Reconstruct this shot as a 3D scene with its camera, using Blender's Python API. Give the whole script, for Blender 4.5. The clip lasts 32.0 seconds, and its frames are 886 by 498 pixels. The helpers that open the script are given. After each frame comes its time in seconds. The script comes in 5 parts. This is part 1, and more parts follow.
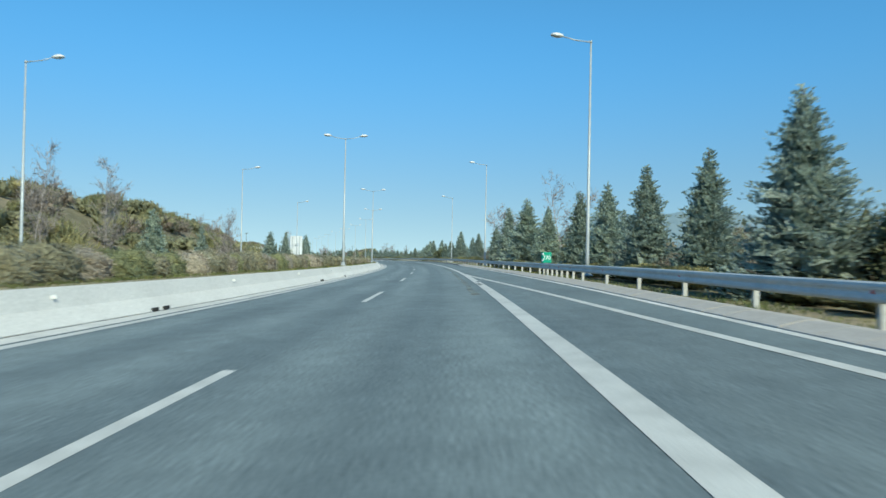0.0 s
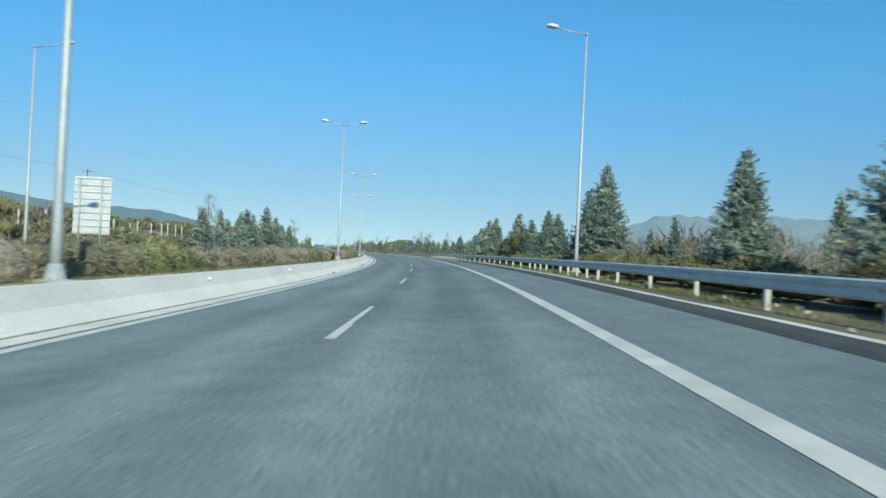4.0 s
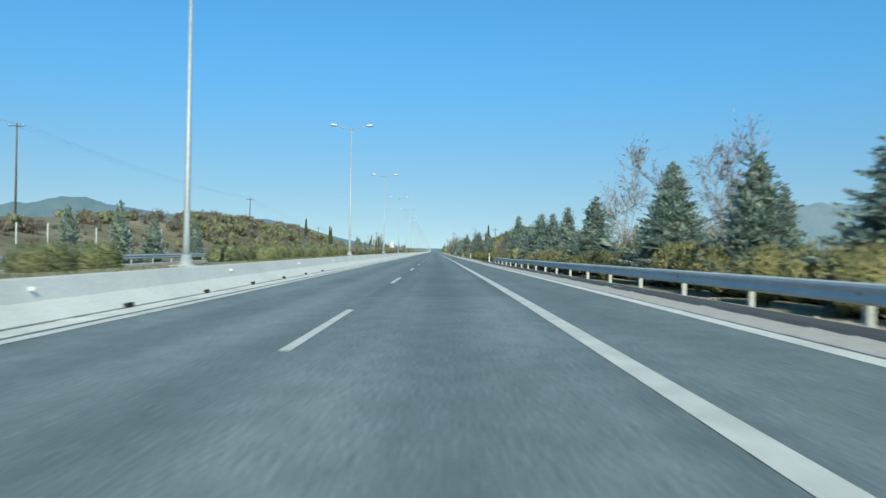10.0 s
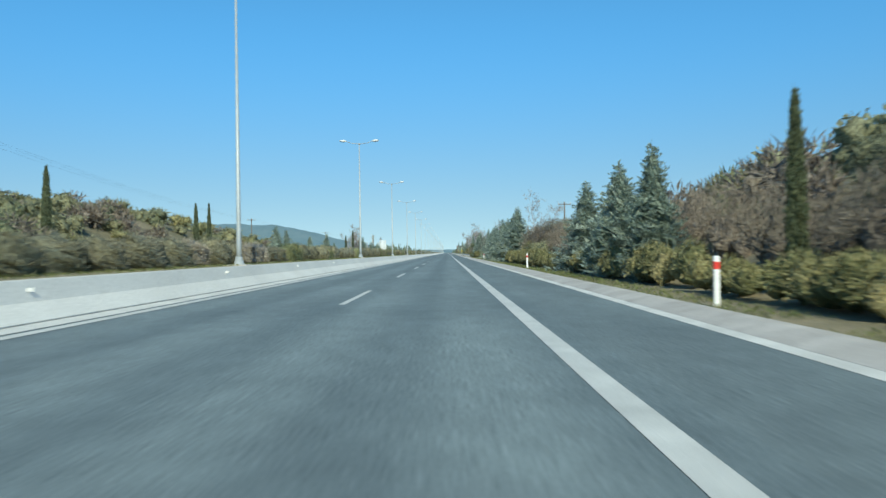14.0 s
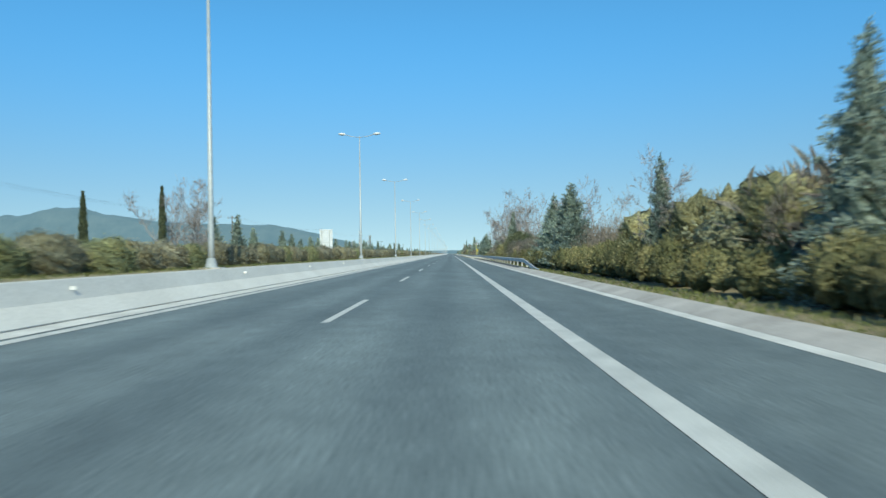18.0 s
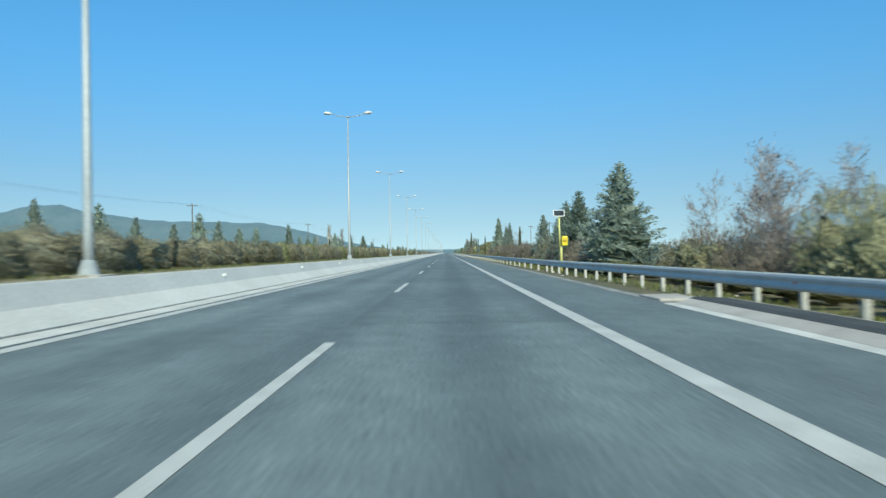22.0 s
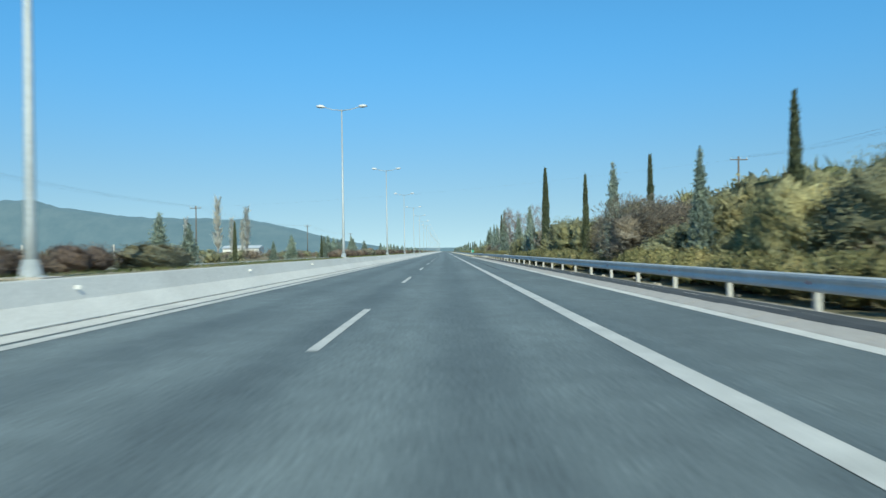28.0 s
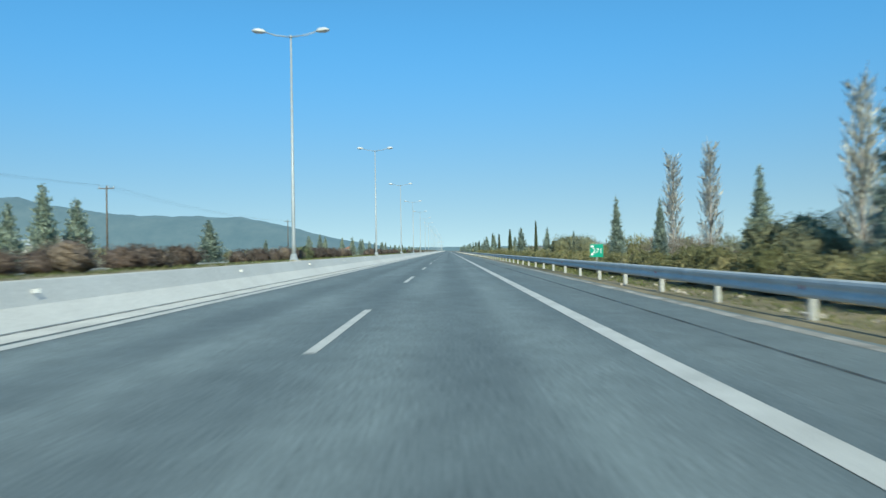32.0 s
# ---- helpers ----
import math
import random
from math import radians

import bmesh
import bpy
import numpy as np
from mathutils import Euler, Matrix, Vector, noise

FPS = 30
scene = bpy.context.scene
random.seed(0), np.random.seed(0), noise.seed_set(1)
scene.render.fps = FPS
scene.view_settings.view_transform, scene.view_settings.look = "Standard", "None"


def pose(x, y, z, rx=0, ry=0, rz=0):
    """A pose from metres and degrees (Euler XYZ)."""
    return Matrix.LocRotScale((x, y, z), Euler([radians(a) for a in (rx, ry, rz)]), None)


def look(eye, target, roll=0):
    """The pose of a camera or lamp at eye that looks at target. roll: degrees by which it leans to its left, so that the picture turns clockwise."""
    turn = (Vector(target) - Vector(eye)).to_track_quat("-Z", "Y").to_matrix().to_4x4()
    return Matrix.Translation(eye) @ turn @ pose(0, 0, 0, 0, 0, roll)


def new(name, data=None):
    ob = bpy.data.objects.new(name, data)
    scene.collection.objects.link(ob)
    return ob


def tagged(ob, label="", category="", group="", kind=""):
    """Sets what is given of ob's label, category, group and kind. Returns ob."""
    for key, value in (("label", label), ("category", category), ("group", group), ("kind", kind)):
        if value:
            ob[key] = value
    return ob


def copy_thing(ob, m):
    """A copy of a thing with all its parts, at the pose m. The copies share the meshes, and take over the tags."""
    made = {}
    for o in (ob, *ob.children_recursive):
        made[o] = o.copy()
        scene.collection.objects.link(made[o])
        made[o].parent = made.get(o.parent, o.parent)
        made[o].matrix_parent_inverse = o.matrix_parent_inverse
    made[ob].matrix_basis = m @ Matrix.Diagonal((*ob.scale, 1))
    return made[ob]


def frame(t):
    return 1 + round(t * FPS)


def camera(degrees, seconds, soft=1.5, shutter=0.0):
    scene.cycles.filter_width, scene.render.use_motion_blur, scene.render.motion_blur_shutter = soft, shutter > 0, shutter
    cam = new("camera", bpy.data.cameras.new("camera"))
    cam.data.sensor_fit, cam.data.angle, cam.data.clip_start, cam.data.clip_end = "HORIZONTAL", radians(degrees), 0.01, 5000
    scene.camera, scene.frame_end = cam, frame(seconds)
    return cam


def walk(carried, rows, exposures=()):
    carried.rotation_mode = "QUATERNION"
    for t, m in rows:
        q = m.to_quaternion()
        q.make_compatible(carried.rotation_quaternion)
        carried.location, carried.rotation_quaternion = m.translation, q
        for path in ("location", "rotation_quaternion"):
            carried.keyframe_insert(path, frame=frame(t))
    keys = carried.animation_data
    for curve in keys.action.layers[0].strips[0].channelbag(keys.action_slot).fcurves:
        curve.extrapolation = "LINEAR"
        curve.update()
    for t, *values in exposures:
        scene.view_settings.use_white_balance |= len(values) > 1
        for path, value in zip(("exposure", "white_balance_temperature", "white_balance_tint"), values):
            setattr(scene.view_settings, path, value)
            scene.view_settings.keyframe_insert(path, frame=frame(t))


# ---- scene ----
# ============ the line of the road ============
# curvature at every 40 m from -40 m; straight from 400 m on
KNOTS = np.arange(-40, 401, 40.0)
BEND = [0.00069, 0.000648, 0.000579, 0.000745, 0.001039, 0.001042, 0.00097, 0.000915, 0.000406, -0.00001, 0.000124, 0.0]
GS = np.arange(-400, 401, 2.0)
_turn = -(np.cumsum(np.interp(GS, KNOTS, BEND)[::-1])[::-1] * 2.0)
_X = -np.cumsum((-np.sin(_turn))[::-1])[::-1] * 2
_Y = 400 - np.cumsum(np.cos(_turn)[::-1])[::-1] * 2


def step(a, b, v):
    t = min(1.0, max(0.0, (v - a) / (b - a)))
    return t * t * (3 - 2 * t)


def line(s):
    """x, y and heading (radians to the left of north) of the lane line, s metres along."""
    if s >= 400:
        return 0.0, s, 0.0
    return float(np.interp(s, GS, _X)), float(np.interp(s, GS, _Y)), float(np.interp(s, GS, _turn))


def bank(s):
    """Superelevation in radians: the carriageway leans into the bend."""
    return radians(float(np.interp(s, [-80, 0, 30, 56, 95, 131, 158, 184, 210, 240, 270, 299, 330, 360],
                                   [0, 1.7, 2.8, 3.1, 3.4, 4.2, 4.3, 4.3, 4.4, 3.1, 1.8, 1.0, 0.3, 0])))


def place(s, lat, z=0.0):
    x, y, a = line(s)
    lean = math.tan(bank(s)) * max(-9.0, min(9.0, lat)) * (1 - step(20, 50, abs(lat)))
    return Vector((x + lat * math.cos(a), y + lat * math.sin(a), z + lean))


def stand(s, lat, z=0.0, turn=0.0, size=1.0, tall=None):
    """A pose on the plan: local y runs along the road."""
    m = Matrix.Translation(place(s, lat, z)) @ Matrix.Rotation(line(s)[2] + radians(turn), 4, "Z")
    return m @ Matrix.Diagonal((size, size, tall or size, 1))


def hump(s, a, b, soft):
    return step(a - soft, a + soft, s) * (1 - step(b - soft, b + soft, s))


def rail_lat(s):
    """Centre of the guard rail's posts across the road."""
    return float(np.interp(s, [-60, 0, 20, 42, 68, 130, 185, 197, 240, 253, 345, 560, 668, 692, 846, 868, 950, 985, 1008],
                           [13.0, 8.9, 8.2, 7.75, 7.5, 7.4, 7.25, 6.85, 6.95, 7.6, 7.55, 7.7, 7.7, 6.85, 6.85, 7.7, 7.7, 7.5, 6.85]))


def kerb_lat(s):
    return float(np.interp(s, [-60, 0, 15, 40, 66, 100, 254], [11.0, 7.55, 7.2, 6.85, 6.45, 6.35, 6.45]))


def verge_lat(s):
    """How far the slip road pushes the verge outward."""
    return max(0.0, kerb_lat(s) - 6.45)


KERBS = [(-60, 104), (254, 668), (845, 992)]


def land(s, lat):
    """Height of the ground."""
    n = noise.noise(Vector((lat * 0.05, s * 0.03, 3.0)))
    if lat > 6:
        side = lat - verge_lat(s)
        z = -0.02 - 0.09 * step(6.7, 7.7, side) - 0.45 * step(9, 15, side)
        bank = 3.3 * hump(s, 372, 462, 18) + 2.2 * hump(s, 528, 560, 10) + 2.4 * hump(s, 872, 940, 12) + 0.9 * hump(s, 590, 655, 12)
        z += (bank + 0.5 * (bank > 0.3)) * step(9.6, 16.5, side) * (1 - 0.8 * step(40, 110, side))
        return z + n * 0.5 * step(10, 20, side)
    if lat < -19:
        hill = 7.0 * hump(s, 35, 165, 35) + 6.3 * hump(s, 365, 545, 55) + 2.9 * hump(s, 185, 338, 24)
        z = hill * step(-23, -42, lat) * (1 - step(-80, -170, lat))
        return z - 0.05 + n * 0.7 * step(-22, -34, lat)
    return -0.06


# ============ camera and its drive ============
EYE, LEAN = 1.077, -0.808        # height of the lens above the carriageway, and how far it leans
cam = camera(60.25, 32.0, soft=1.5, shutter=0.2)
# seconds, way along the lane line, way across, turn from the road's heading, pitch
DRIVE = [
    (0, 6.462, 2.193, 0.837, 0.725),
    (0.5, 18.345, 2.103, 0.791, 0.528),
    (1, 30.497, 2.006, 0.746, 0.332),
    (1.5, 43.084, 1.899, 0.725, 0.369),
    (2, 55.849, 1.795, 0.703, 0.405),
    (2.5, 68.507, 1.708, 0.740, 0.387),
    (3, 81.064, 1.638, 0.777, 0.369),
    (3.5, 93.600, 1.576, 0.814, 0.351),
    (4, 106.194, 1.518, 0.851, 0.332),
    (4.5, 118.926, 1.457, 0.888, 0.314),
    (5, 131.876, 1.386, 0.925, 0.296),
    (5.5, 145.054, 1.306, 0.854, 0.293),
    (6, 158.192, 1.242, 0.783, 0.290),
    (6.5, 171.131, 1.218, 0.418, 0.327),
    (7, 184.422, 1.238, 0.053, 0.364),
    (7.5, 198.538, 1.300, -0.005, 0.343),
    (8, 212.925, 1.398, -0.062, 0.322),
    (8.5, 226.977, 1.521, 0.009, 0.266),
    (9, 240.917, 1.641, 0.080, 0.210),
    (9.5, 255.097, 1.728, 0.215, 0.201),
    (10, 269.556, 1.778, 0.349, 0.192),
    (10.5, 284.230, 1.799, 0.324, 0.191),
    (11, 298.936, 1.830, 0.299, 0.189),
    (11.5, 313.551, 1.906, 0.142, 0.160),
    (12, 328.295, 2.011, -0.014, 0.130),
    (12.5, 343.395, 2.116, 0.079, 0.186),
    (13, 358.759, 2.200, 0.171, 0.241),
    (13.5, 374.245, 2.248, 0.256, 0.256),
    (14, 389.821, 2.263, 0.340, 0.271),
    (14.5, 405.484, 2.254, 0.425, 0.286),
    (15, 421.232, 2.229, 0.509, 0.301),
    (15.5, 437.061, 2.195, 0.594, 0.316),
    (16, 452.968, 2.163, 0.678, 0.331),
    (16.5, 468.964, 2.137, 0.550, 0.318),
    (17, 485.120, 2.111, 0.422, 0.304),
    (17.5, 501.470, 2.077, 0.519, 0.323),
    (18, 517.853, 2.031, 0.616, 0.341),
    (18.5, 534.154, 1.965, 0.697, 0.323),
    (19, 550.646, 1.859, 0.777, 0.304),
    (19.5, 567.570, 1.705, 0.798, 0.253),
    (20, 584.661, 1.550, 0.820, 0.201),
    (20.5, 601.621, 1.446, 0.634, 0.225),
    (21, 618.519, 1.400, 0.449, 0.248),
    (21.5, 635.510, 1.405, 0.368, 0.263),
    (22, 652.732, 1.432, 0.287, 0.278),
    (22.5, 670.242, 1.453, 0.284, 0.245),
    (23, 687.804, 1.470, 0.282, 0.212),
    (23.5, 705.196, 1.489, 0.393, 0.153),
    (24, 722.539, 1.495, 0.504, 0.094),
    (24.5, 739.995, 1.476, 0.595, 0.129),
    (25, 757.544, 1.447, 0.686, 0.163),
    (25.5, 775.132, 1.427, 0.598, 0.163),
    (26, 792.753, 1.419, 0.509, 0.162),
    (26.5, 810.409, 1.421, 0.421, 0.162),
    (27, 828.105, 1.431, 0.333, 0.162),
    (27.5, 845.846, 1.449, 0.244, 0.161),
    (28, 863.635, 1.473, 0.156, 0.161),
    (28.5, 881.481, 1.501, 0.194, 0.175),
    (29, 899.408, 1.530, 0.232, 0.190),
    (29.5, 917.387, 1.556, 0.297, 0.206),
    (30, 935.150, 1.574, 0.363, 0.222),
    (30.5, 952.562, 1.577, 0.426, 0.273),
    (31, 970.250, 1.562, 0.489, 0.323),
    (31.5, 988.802, 1.531, 0.442, 0.222),
    (32, 1007.900, 1.491, 0.395, 0.120),
]


def sight(s, lat, turn, pitch):
    a, b = line(s)[2] + radians(turn), radians(pitch)
    eye = place(s, lat, EYE)
    return look(eye, eye + Vector((-math.sin(a) * math.cos(b), math.cos(a) * math.cos(b), math.sin(b))), LEAN + math.degrees(bank(s)))


walk(cam, [(row[0], sight(*row[1:])) for row in DRIVE],
     [(0.0, 0.55, 7050, -9), (32.0, 0.55, 7050, -9)])

# ============ light ============
SUN_UP, SUN_TURN = radians(37), radians(173)       # the sun stands behind the drive, to the right
world = bpy.data.worlds.new("sky")
scene.world = world
world.use_nodes = True
wn = world.node_tree.nodes
sky = wn.new("ShaderNodeTexSky")
sky.sky_type, sky.sun_disc = "NISHITA", False
sky.sun_elevation, sky.sun_rotation = SUN_UP, SUN_TURN
sky.altitude, sky.air_density, sky.dust_density, sky.ozone_density = 0, 0.75, 0.0, 3.0
wn["Background"].inputs["Strength"].default_value = 0.226
# the clear dry air keeps its blue down to the horizon
way_in, lift, unit = wn.new("ShaderNodeTexCoord"), wn.new("ShaderNodeVectorMath"), wn.new("ShaderNodeVectorMath")
lift.operation, unit.operation = "ADD", "NORMALIZE"
lift.inputs[1].default_value = (0, 0, 0.15)
world.node_tree.links.new(way_in.outputs["Generated"], lift.inputs[0])
world.node_tree.links.new(lift.outputs[0], unit.inputs[0])
world.node_tree.links.new(unit.outputs[0], sky.inputs["Vector"])
deep = wn.new("ShaderNodeHueSaturation")
deep.inputs["Hue"].default_value, deep.inputs["Saturation"].default_value = 0.496, 1.18
world.node_tree.links.new(sky.outputs[0], deep.inputs["Color"])
# pale haze low over the plain
split, haze, through_haze = wn.new("ShaderNodeSeparateXYZ"), wn.new("ShaderNodeValToRGB"), wn.new("ShaderNodeMix")
world.node_tree.links.new(way_in.outputs["Generated"], split.inputs[0])
world.node_tree.links.new(split.outputs["Z"], haze.inputs[0])
haze.color_ramp.interpolation = "EASE"
haze.color_ramp.elements[0].position, haze.color_ramp.elements[0].color = 0.0, (0.84, 0.528, 0.393, 1)
haze.color_ramp.elements[1].position, haze.color_ramp.elements[1].color = 0.3, (0.65, 0.785, 0.815, 1)
through_haze.data_type, through_haze.blend_type = "RGBA", "MULTIPLY"
through_haze.inputs[0].default_value = 1.0
world.node_tree.links.new(deep.outputs[0], through_haze.inputs[6])
world.node_tree.links.new(haze.outputs[0], through_haze.inputs[7])
world.node_tree.links.new(through_haze.outputs[2], wn["Background"].inputs["Color"])
sun_data = bpy.data.lights.new("sun", "SUN")
sun_data.energy, sun_data.angle, sun_data.color = 3.55, radians(0.53), (1.0, 0.95, 0.87)
sun = new("sun", sun_data)
sun.matrix_world = look((0, 0, 0), (-math.sin(SUN_TURN) * math.cos(SUN_UP), -math.cos(SUN_TURN) * math.cos(SUN_UP), -math.sin(SUN_UP)))

# ============ materials ============
def material(name, rough=0.8, metal=0.0):
    m = bpy.data.materials.new(name)
    m.use_nodes = True
    nt = m.node_tree
    p = nt.nodes["Principled BSDF"]
    p.inputs["Roughness"].default_value, p.inputs["Metallic"].default_value = rough, metal
    return m, nt, p


def noise_node(nt, scale, detail=4.0, coord="Object", rough=0.6):
    c = nt.nodes.new("ShaderNodeTexCoord")
    n = nt.nodes.new("ShaderNodeTexNoise")
    n.inputs["Scale"].default_value, n.inputs["Detail"].default_value, n.inputs["Roughness"].default_value = scale, detail, rough
    nt.links.new(c.outputs[coord], n.inputs["Vector"])
    return n


def ramp_node(nt, source, stops):
    r = nt.nodes.new("ShaderNodeValToRGB")
    e = r.color_ramp.elements
    while len(e) < len(stops):
        e.new(0.5)
    for k, (at, col) in zip(e, stops):
        k.position, k.color = at, (*col, 1) if len(col) == 3 else col
    nt.links.new(source, r.inputs[0])
    return r


def mix_node(nt, kind, fac, a, b):
    m = nt.nodes.new("ShaderNodeMix")
    m.data_type, m.blend_type = "RGBA", kind
    for sock, v in ((m.inputs[0], fac), (m.inputs[6], a), (m.inputs[7], b)):
        if isinstance(v, bpy.types.NodeSocket):
            nt.links.new(v, sock)
        elif isinstance(v, tuple):
            sock.default_value = (*v, 1)
        else:
            sock.default_value = v
    return m.outputs[2]


def bump_node(nt, p, height, strength, distance):
    b = nt.nodes.new("ShaderNodeBump")
    b.inputs["Strength"].default_value, b.inputs["Distance"].default_value = strength, distance
    nt.links.new(height, b.inputs["Height"])
    nt.links.new(b.outputs[0], p.inputs["Normal"])


def mottled(name, dark, light, scale=3.0, fine=40.0, rough=0.8, metal=0.0, bump=0.3, depth=0.01):
    """A weathered surface: large stains over fine grain."""
    m, nt, p = material(name, rough, metal)
    big, small = noise_node(nt, scale, 5), noise_node(nt, fine, 3)
    r = ramp_node(nt, big.outputs[0], [(0.3, dark), (0.7, light)])
    g = ramp_node(nt, small.outputs[0], [(0.25, (0.78, 0.78, 0.78)), (0.75, (1.12, 1.12, 1.12))])
    nt.links.new(mix_node(nt, "MULTIPLY", 1.0, r.outputs[0], g.outputs[0]), p.inputs["Base Color"])
    if bump:
        bump_node(nt, p, small.outputs[0], bump, depth)
    return m


def foliage(name, shades, rough=0.65, glow=0.42):
    """Leaves: every tuft takes its own shade, every plant leans to its own tone; some light passes through."""
    m, nt, p = material(name, rough)
    geo, info = nt.nodes.new("ShaderNodeNewGeometry"), nt.nodes.new("ShaderNodeObjectInfo")
    k = len(shades) - 1
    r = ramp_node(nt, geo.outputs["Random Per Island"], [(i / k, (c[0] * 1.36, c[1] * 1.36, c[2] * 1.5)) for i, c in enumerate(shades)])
    tone = ramp_node(nt, info.outputs["Random"], [(0.0, (0.82, 0.84, 0.8)), (0.5, (1.0, 1.0, 1.0)), (1.0, (1.18, 1.16, 1.08))])
    patch = ramp_node(nt, noise_node(nt, 0.9, 3).outputs[0], [(0.3, (0.75, 0.75, 0.72)), (0.7, (1.2, 1.18, 1.1))])
    broad = ramp_node(nt, noise_node(nt, 0.2, 3).outputs[0], [(0.3, (0.82, 0.9, 0.82)), (0.5, (1.04, 1.03, 1.0)), (0.7, (1.26, 1.18, 1.02))])
    col = mix_node(nt, "MULTIPLY", 1.0, mix_node(nt, "MULTIPLY", 1.0, r.outputs[0], tone.outputs[0]), patch.outputs[0])
    col = mix_node(nt, "MULTIPLY", 1.0, col, broad.outputs[0])
    fine = nt.nodes.new("ShaderNodeTexNoise")
    fine.inputs["Scale"].default_value, fine.inputs["Detail"].default_value = 11.0, 5.0
    nt.links.new(geo.outputs["Position"], fine.inputs["Vector"])
    col = mix_node(nt, "MULTIPLY", 1.0, col, ramp_node(nt, fine.outputs[0], [(0.34, (0.62, 0.62, 0.62)), (0.64, (1.34, 1.34, 1.3))]).outputs[0])
    bump_node(nt, p, fine.outputs[0], 1.0, 0.15)
    nt.links.new(col, p.inputs["Base Color"])
    p.inputs["Specular IOR Level"].default_value = 0.25
    tr, mx = nt.nodes.new("ShaderNodeBsdfTranslucent"), nt.nodes.new("ShaderNodeMixShader")
    nt.links.new(col, tr.inputs["Color"])
    mx.inputs[0].default_value = glow
    nt.links.new(p.outputs[0], mx.inputs[1])
    nt.links.new(tr.outputs[0], mx.inputs[2])
    nt.links.new(mx.outputs[0], nt.nodes["Material Output"].inputs["Surface"])
    return m


# how pale the surface has bleached, by kilometre: lengths of older and newer asphalt
AGE = ((0.02, 0.97), (0.06, 1.1), (0.14, 1.08), (0.165, 0.93), (0.2, 0.96), (0.3, 0.96), (0.5, 0.92), (0.56, 0.84), (0.63, 0.87), (0.67, 0.98), (0.76, 0.95), (0.86, 0.84), (0.93, 0.88), (1.0, 0.95))


def asphalt_material(name, tracks, shade=1.0):
    """Worn asphalt; the mesh's own coordinates run across (u) and along (v) the road in metres."""
    m, nt, p = material(name, 0.82)
    uv = nt.nodes.new("ShaderNodeTexCoord")
    sep = nt.nodes.new("ShaderNodeSeparateXYZ")
    nt.links.new(uv.outputs["UV"], sep.inputs[0])

    def scaled(sx, sy, scale, detail=4.0):
        mp = nt.nodes.new("ShaderNodeMapping")
        mp.inputs["Scale"].default_value = (sx, sy, 1)
        n = nt.nodes.new("ShaderNodeTexNoise")
        n.inputs["Scale"].default_value, n.inputs["Detail"].default_value = scale, detail
        nt.links.new(uv.outputs["UV"], mp.inputs[0])
        nt.links.new(mp.outputs[0], n.inputs["Vector"])
        return n.outputs[0]

    tone = (shade, shade, shade)
    grain, blotch, streak, patchy = scaled(1, 1, 22.0, 6.0), scaled(1, 0.35, 0.55), scaled(1, 0.012, 1.9, 3.0), scaled(1, 0.7, 2.6, 5.0)
    base = ramp_node(nt, grain, [(0.28, (0.084, 0.104, 0.106)), (0.5, (0.146, 0.177, 0.181)), (0.74, (0.226, 0.262, 0.264))]).outputs[0]
    base = mix_node(nt, "MULTIPLY", 1.0, base, ramp_node(nt, blotch, [(0.3, (0.82, 0.83, 0.84)), (0.7, (1.14, 1.14, 1.13))]).outputs[0])
    base = mix_node(nt, "MULTIPLY", 1.0, base, ramp_node(nt, streak, [(0.35, (0.94, 0.94, 0.945)), (0.66, (1.05, 1.05, 1.05))]).outputs[0])
    base = mix_node(nt, "MULTIPLY", 1.0, base, ramp_node(nt, patchy, [(0.3, (0.86, 0.865, 0.87)), (0.7, (1.12, 1.12, 1.12))]).outputs[0])
    base = mix_node(nt, "MULTIPLY", 1.0, base, tone)
    # older and newer lengths of surface
    along = nt.nodes.new("ShaderNodeMath")
    along.operation = "MULTIPLY"
    along.inputs[1].default_value = 0.001
    nt.links.new(sep.outputs[1], along.inputs[0])
    base = mix_node(nt, "MULTIPLY", 1.0, base, ramp_node(nt, along.outputs[0], [(at, (k, k, k)) for at, k in AGE]).outputs[0])
    if tracks:
        # wheel paths polished pale, oil line darker between them
        wave = nt.nodes.new("ShaderNodeMath")
        wave.operation = "MULTIPLY_ADD"
        wave.inputs[1].default_value, wave.inputs[2].default_value = 2 * math.pi / 1.875, 0.55
        cos = nt.nodes.new("ShaderNodeMath")
        cos.operation = "COSINE"
        nt.links.new(sep.outputs[0], wave.inputs[0])
        nt.links.new(wave.outputs[0], cos.inputs[0])
        half = nt.nodes.new("ShaderNodeMath")
        half.operation = "MULTIPLY_ADD"
        half.inputs[1].default_value, half.inputs[2].default_value = 0.5, 0.5
        nt.links.new(cos.outputs[0], half.inputs[0])
        base = mix_node(nt, "MULTIPLY", 0.8, base, ramp_node(nt, half.outputs[0], [(0.15, (1.1, 1.1, 1.1)), (0.9, (0.8, 0.82, 0.84))]).outputs[0])
    nt.links.new(base, p.inputs["Base Color"])
    bump_node(nt, p, grain, 0.5, 0.006)
    return m


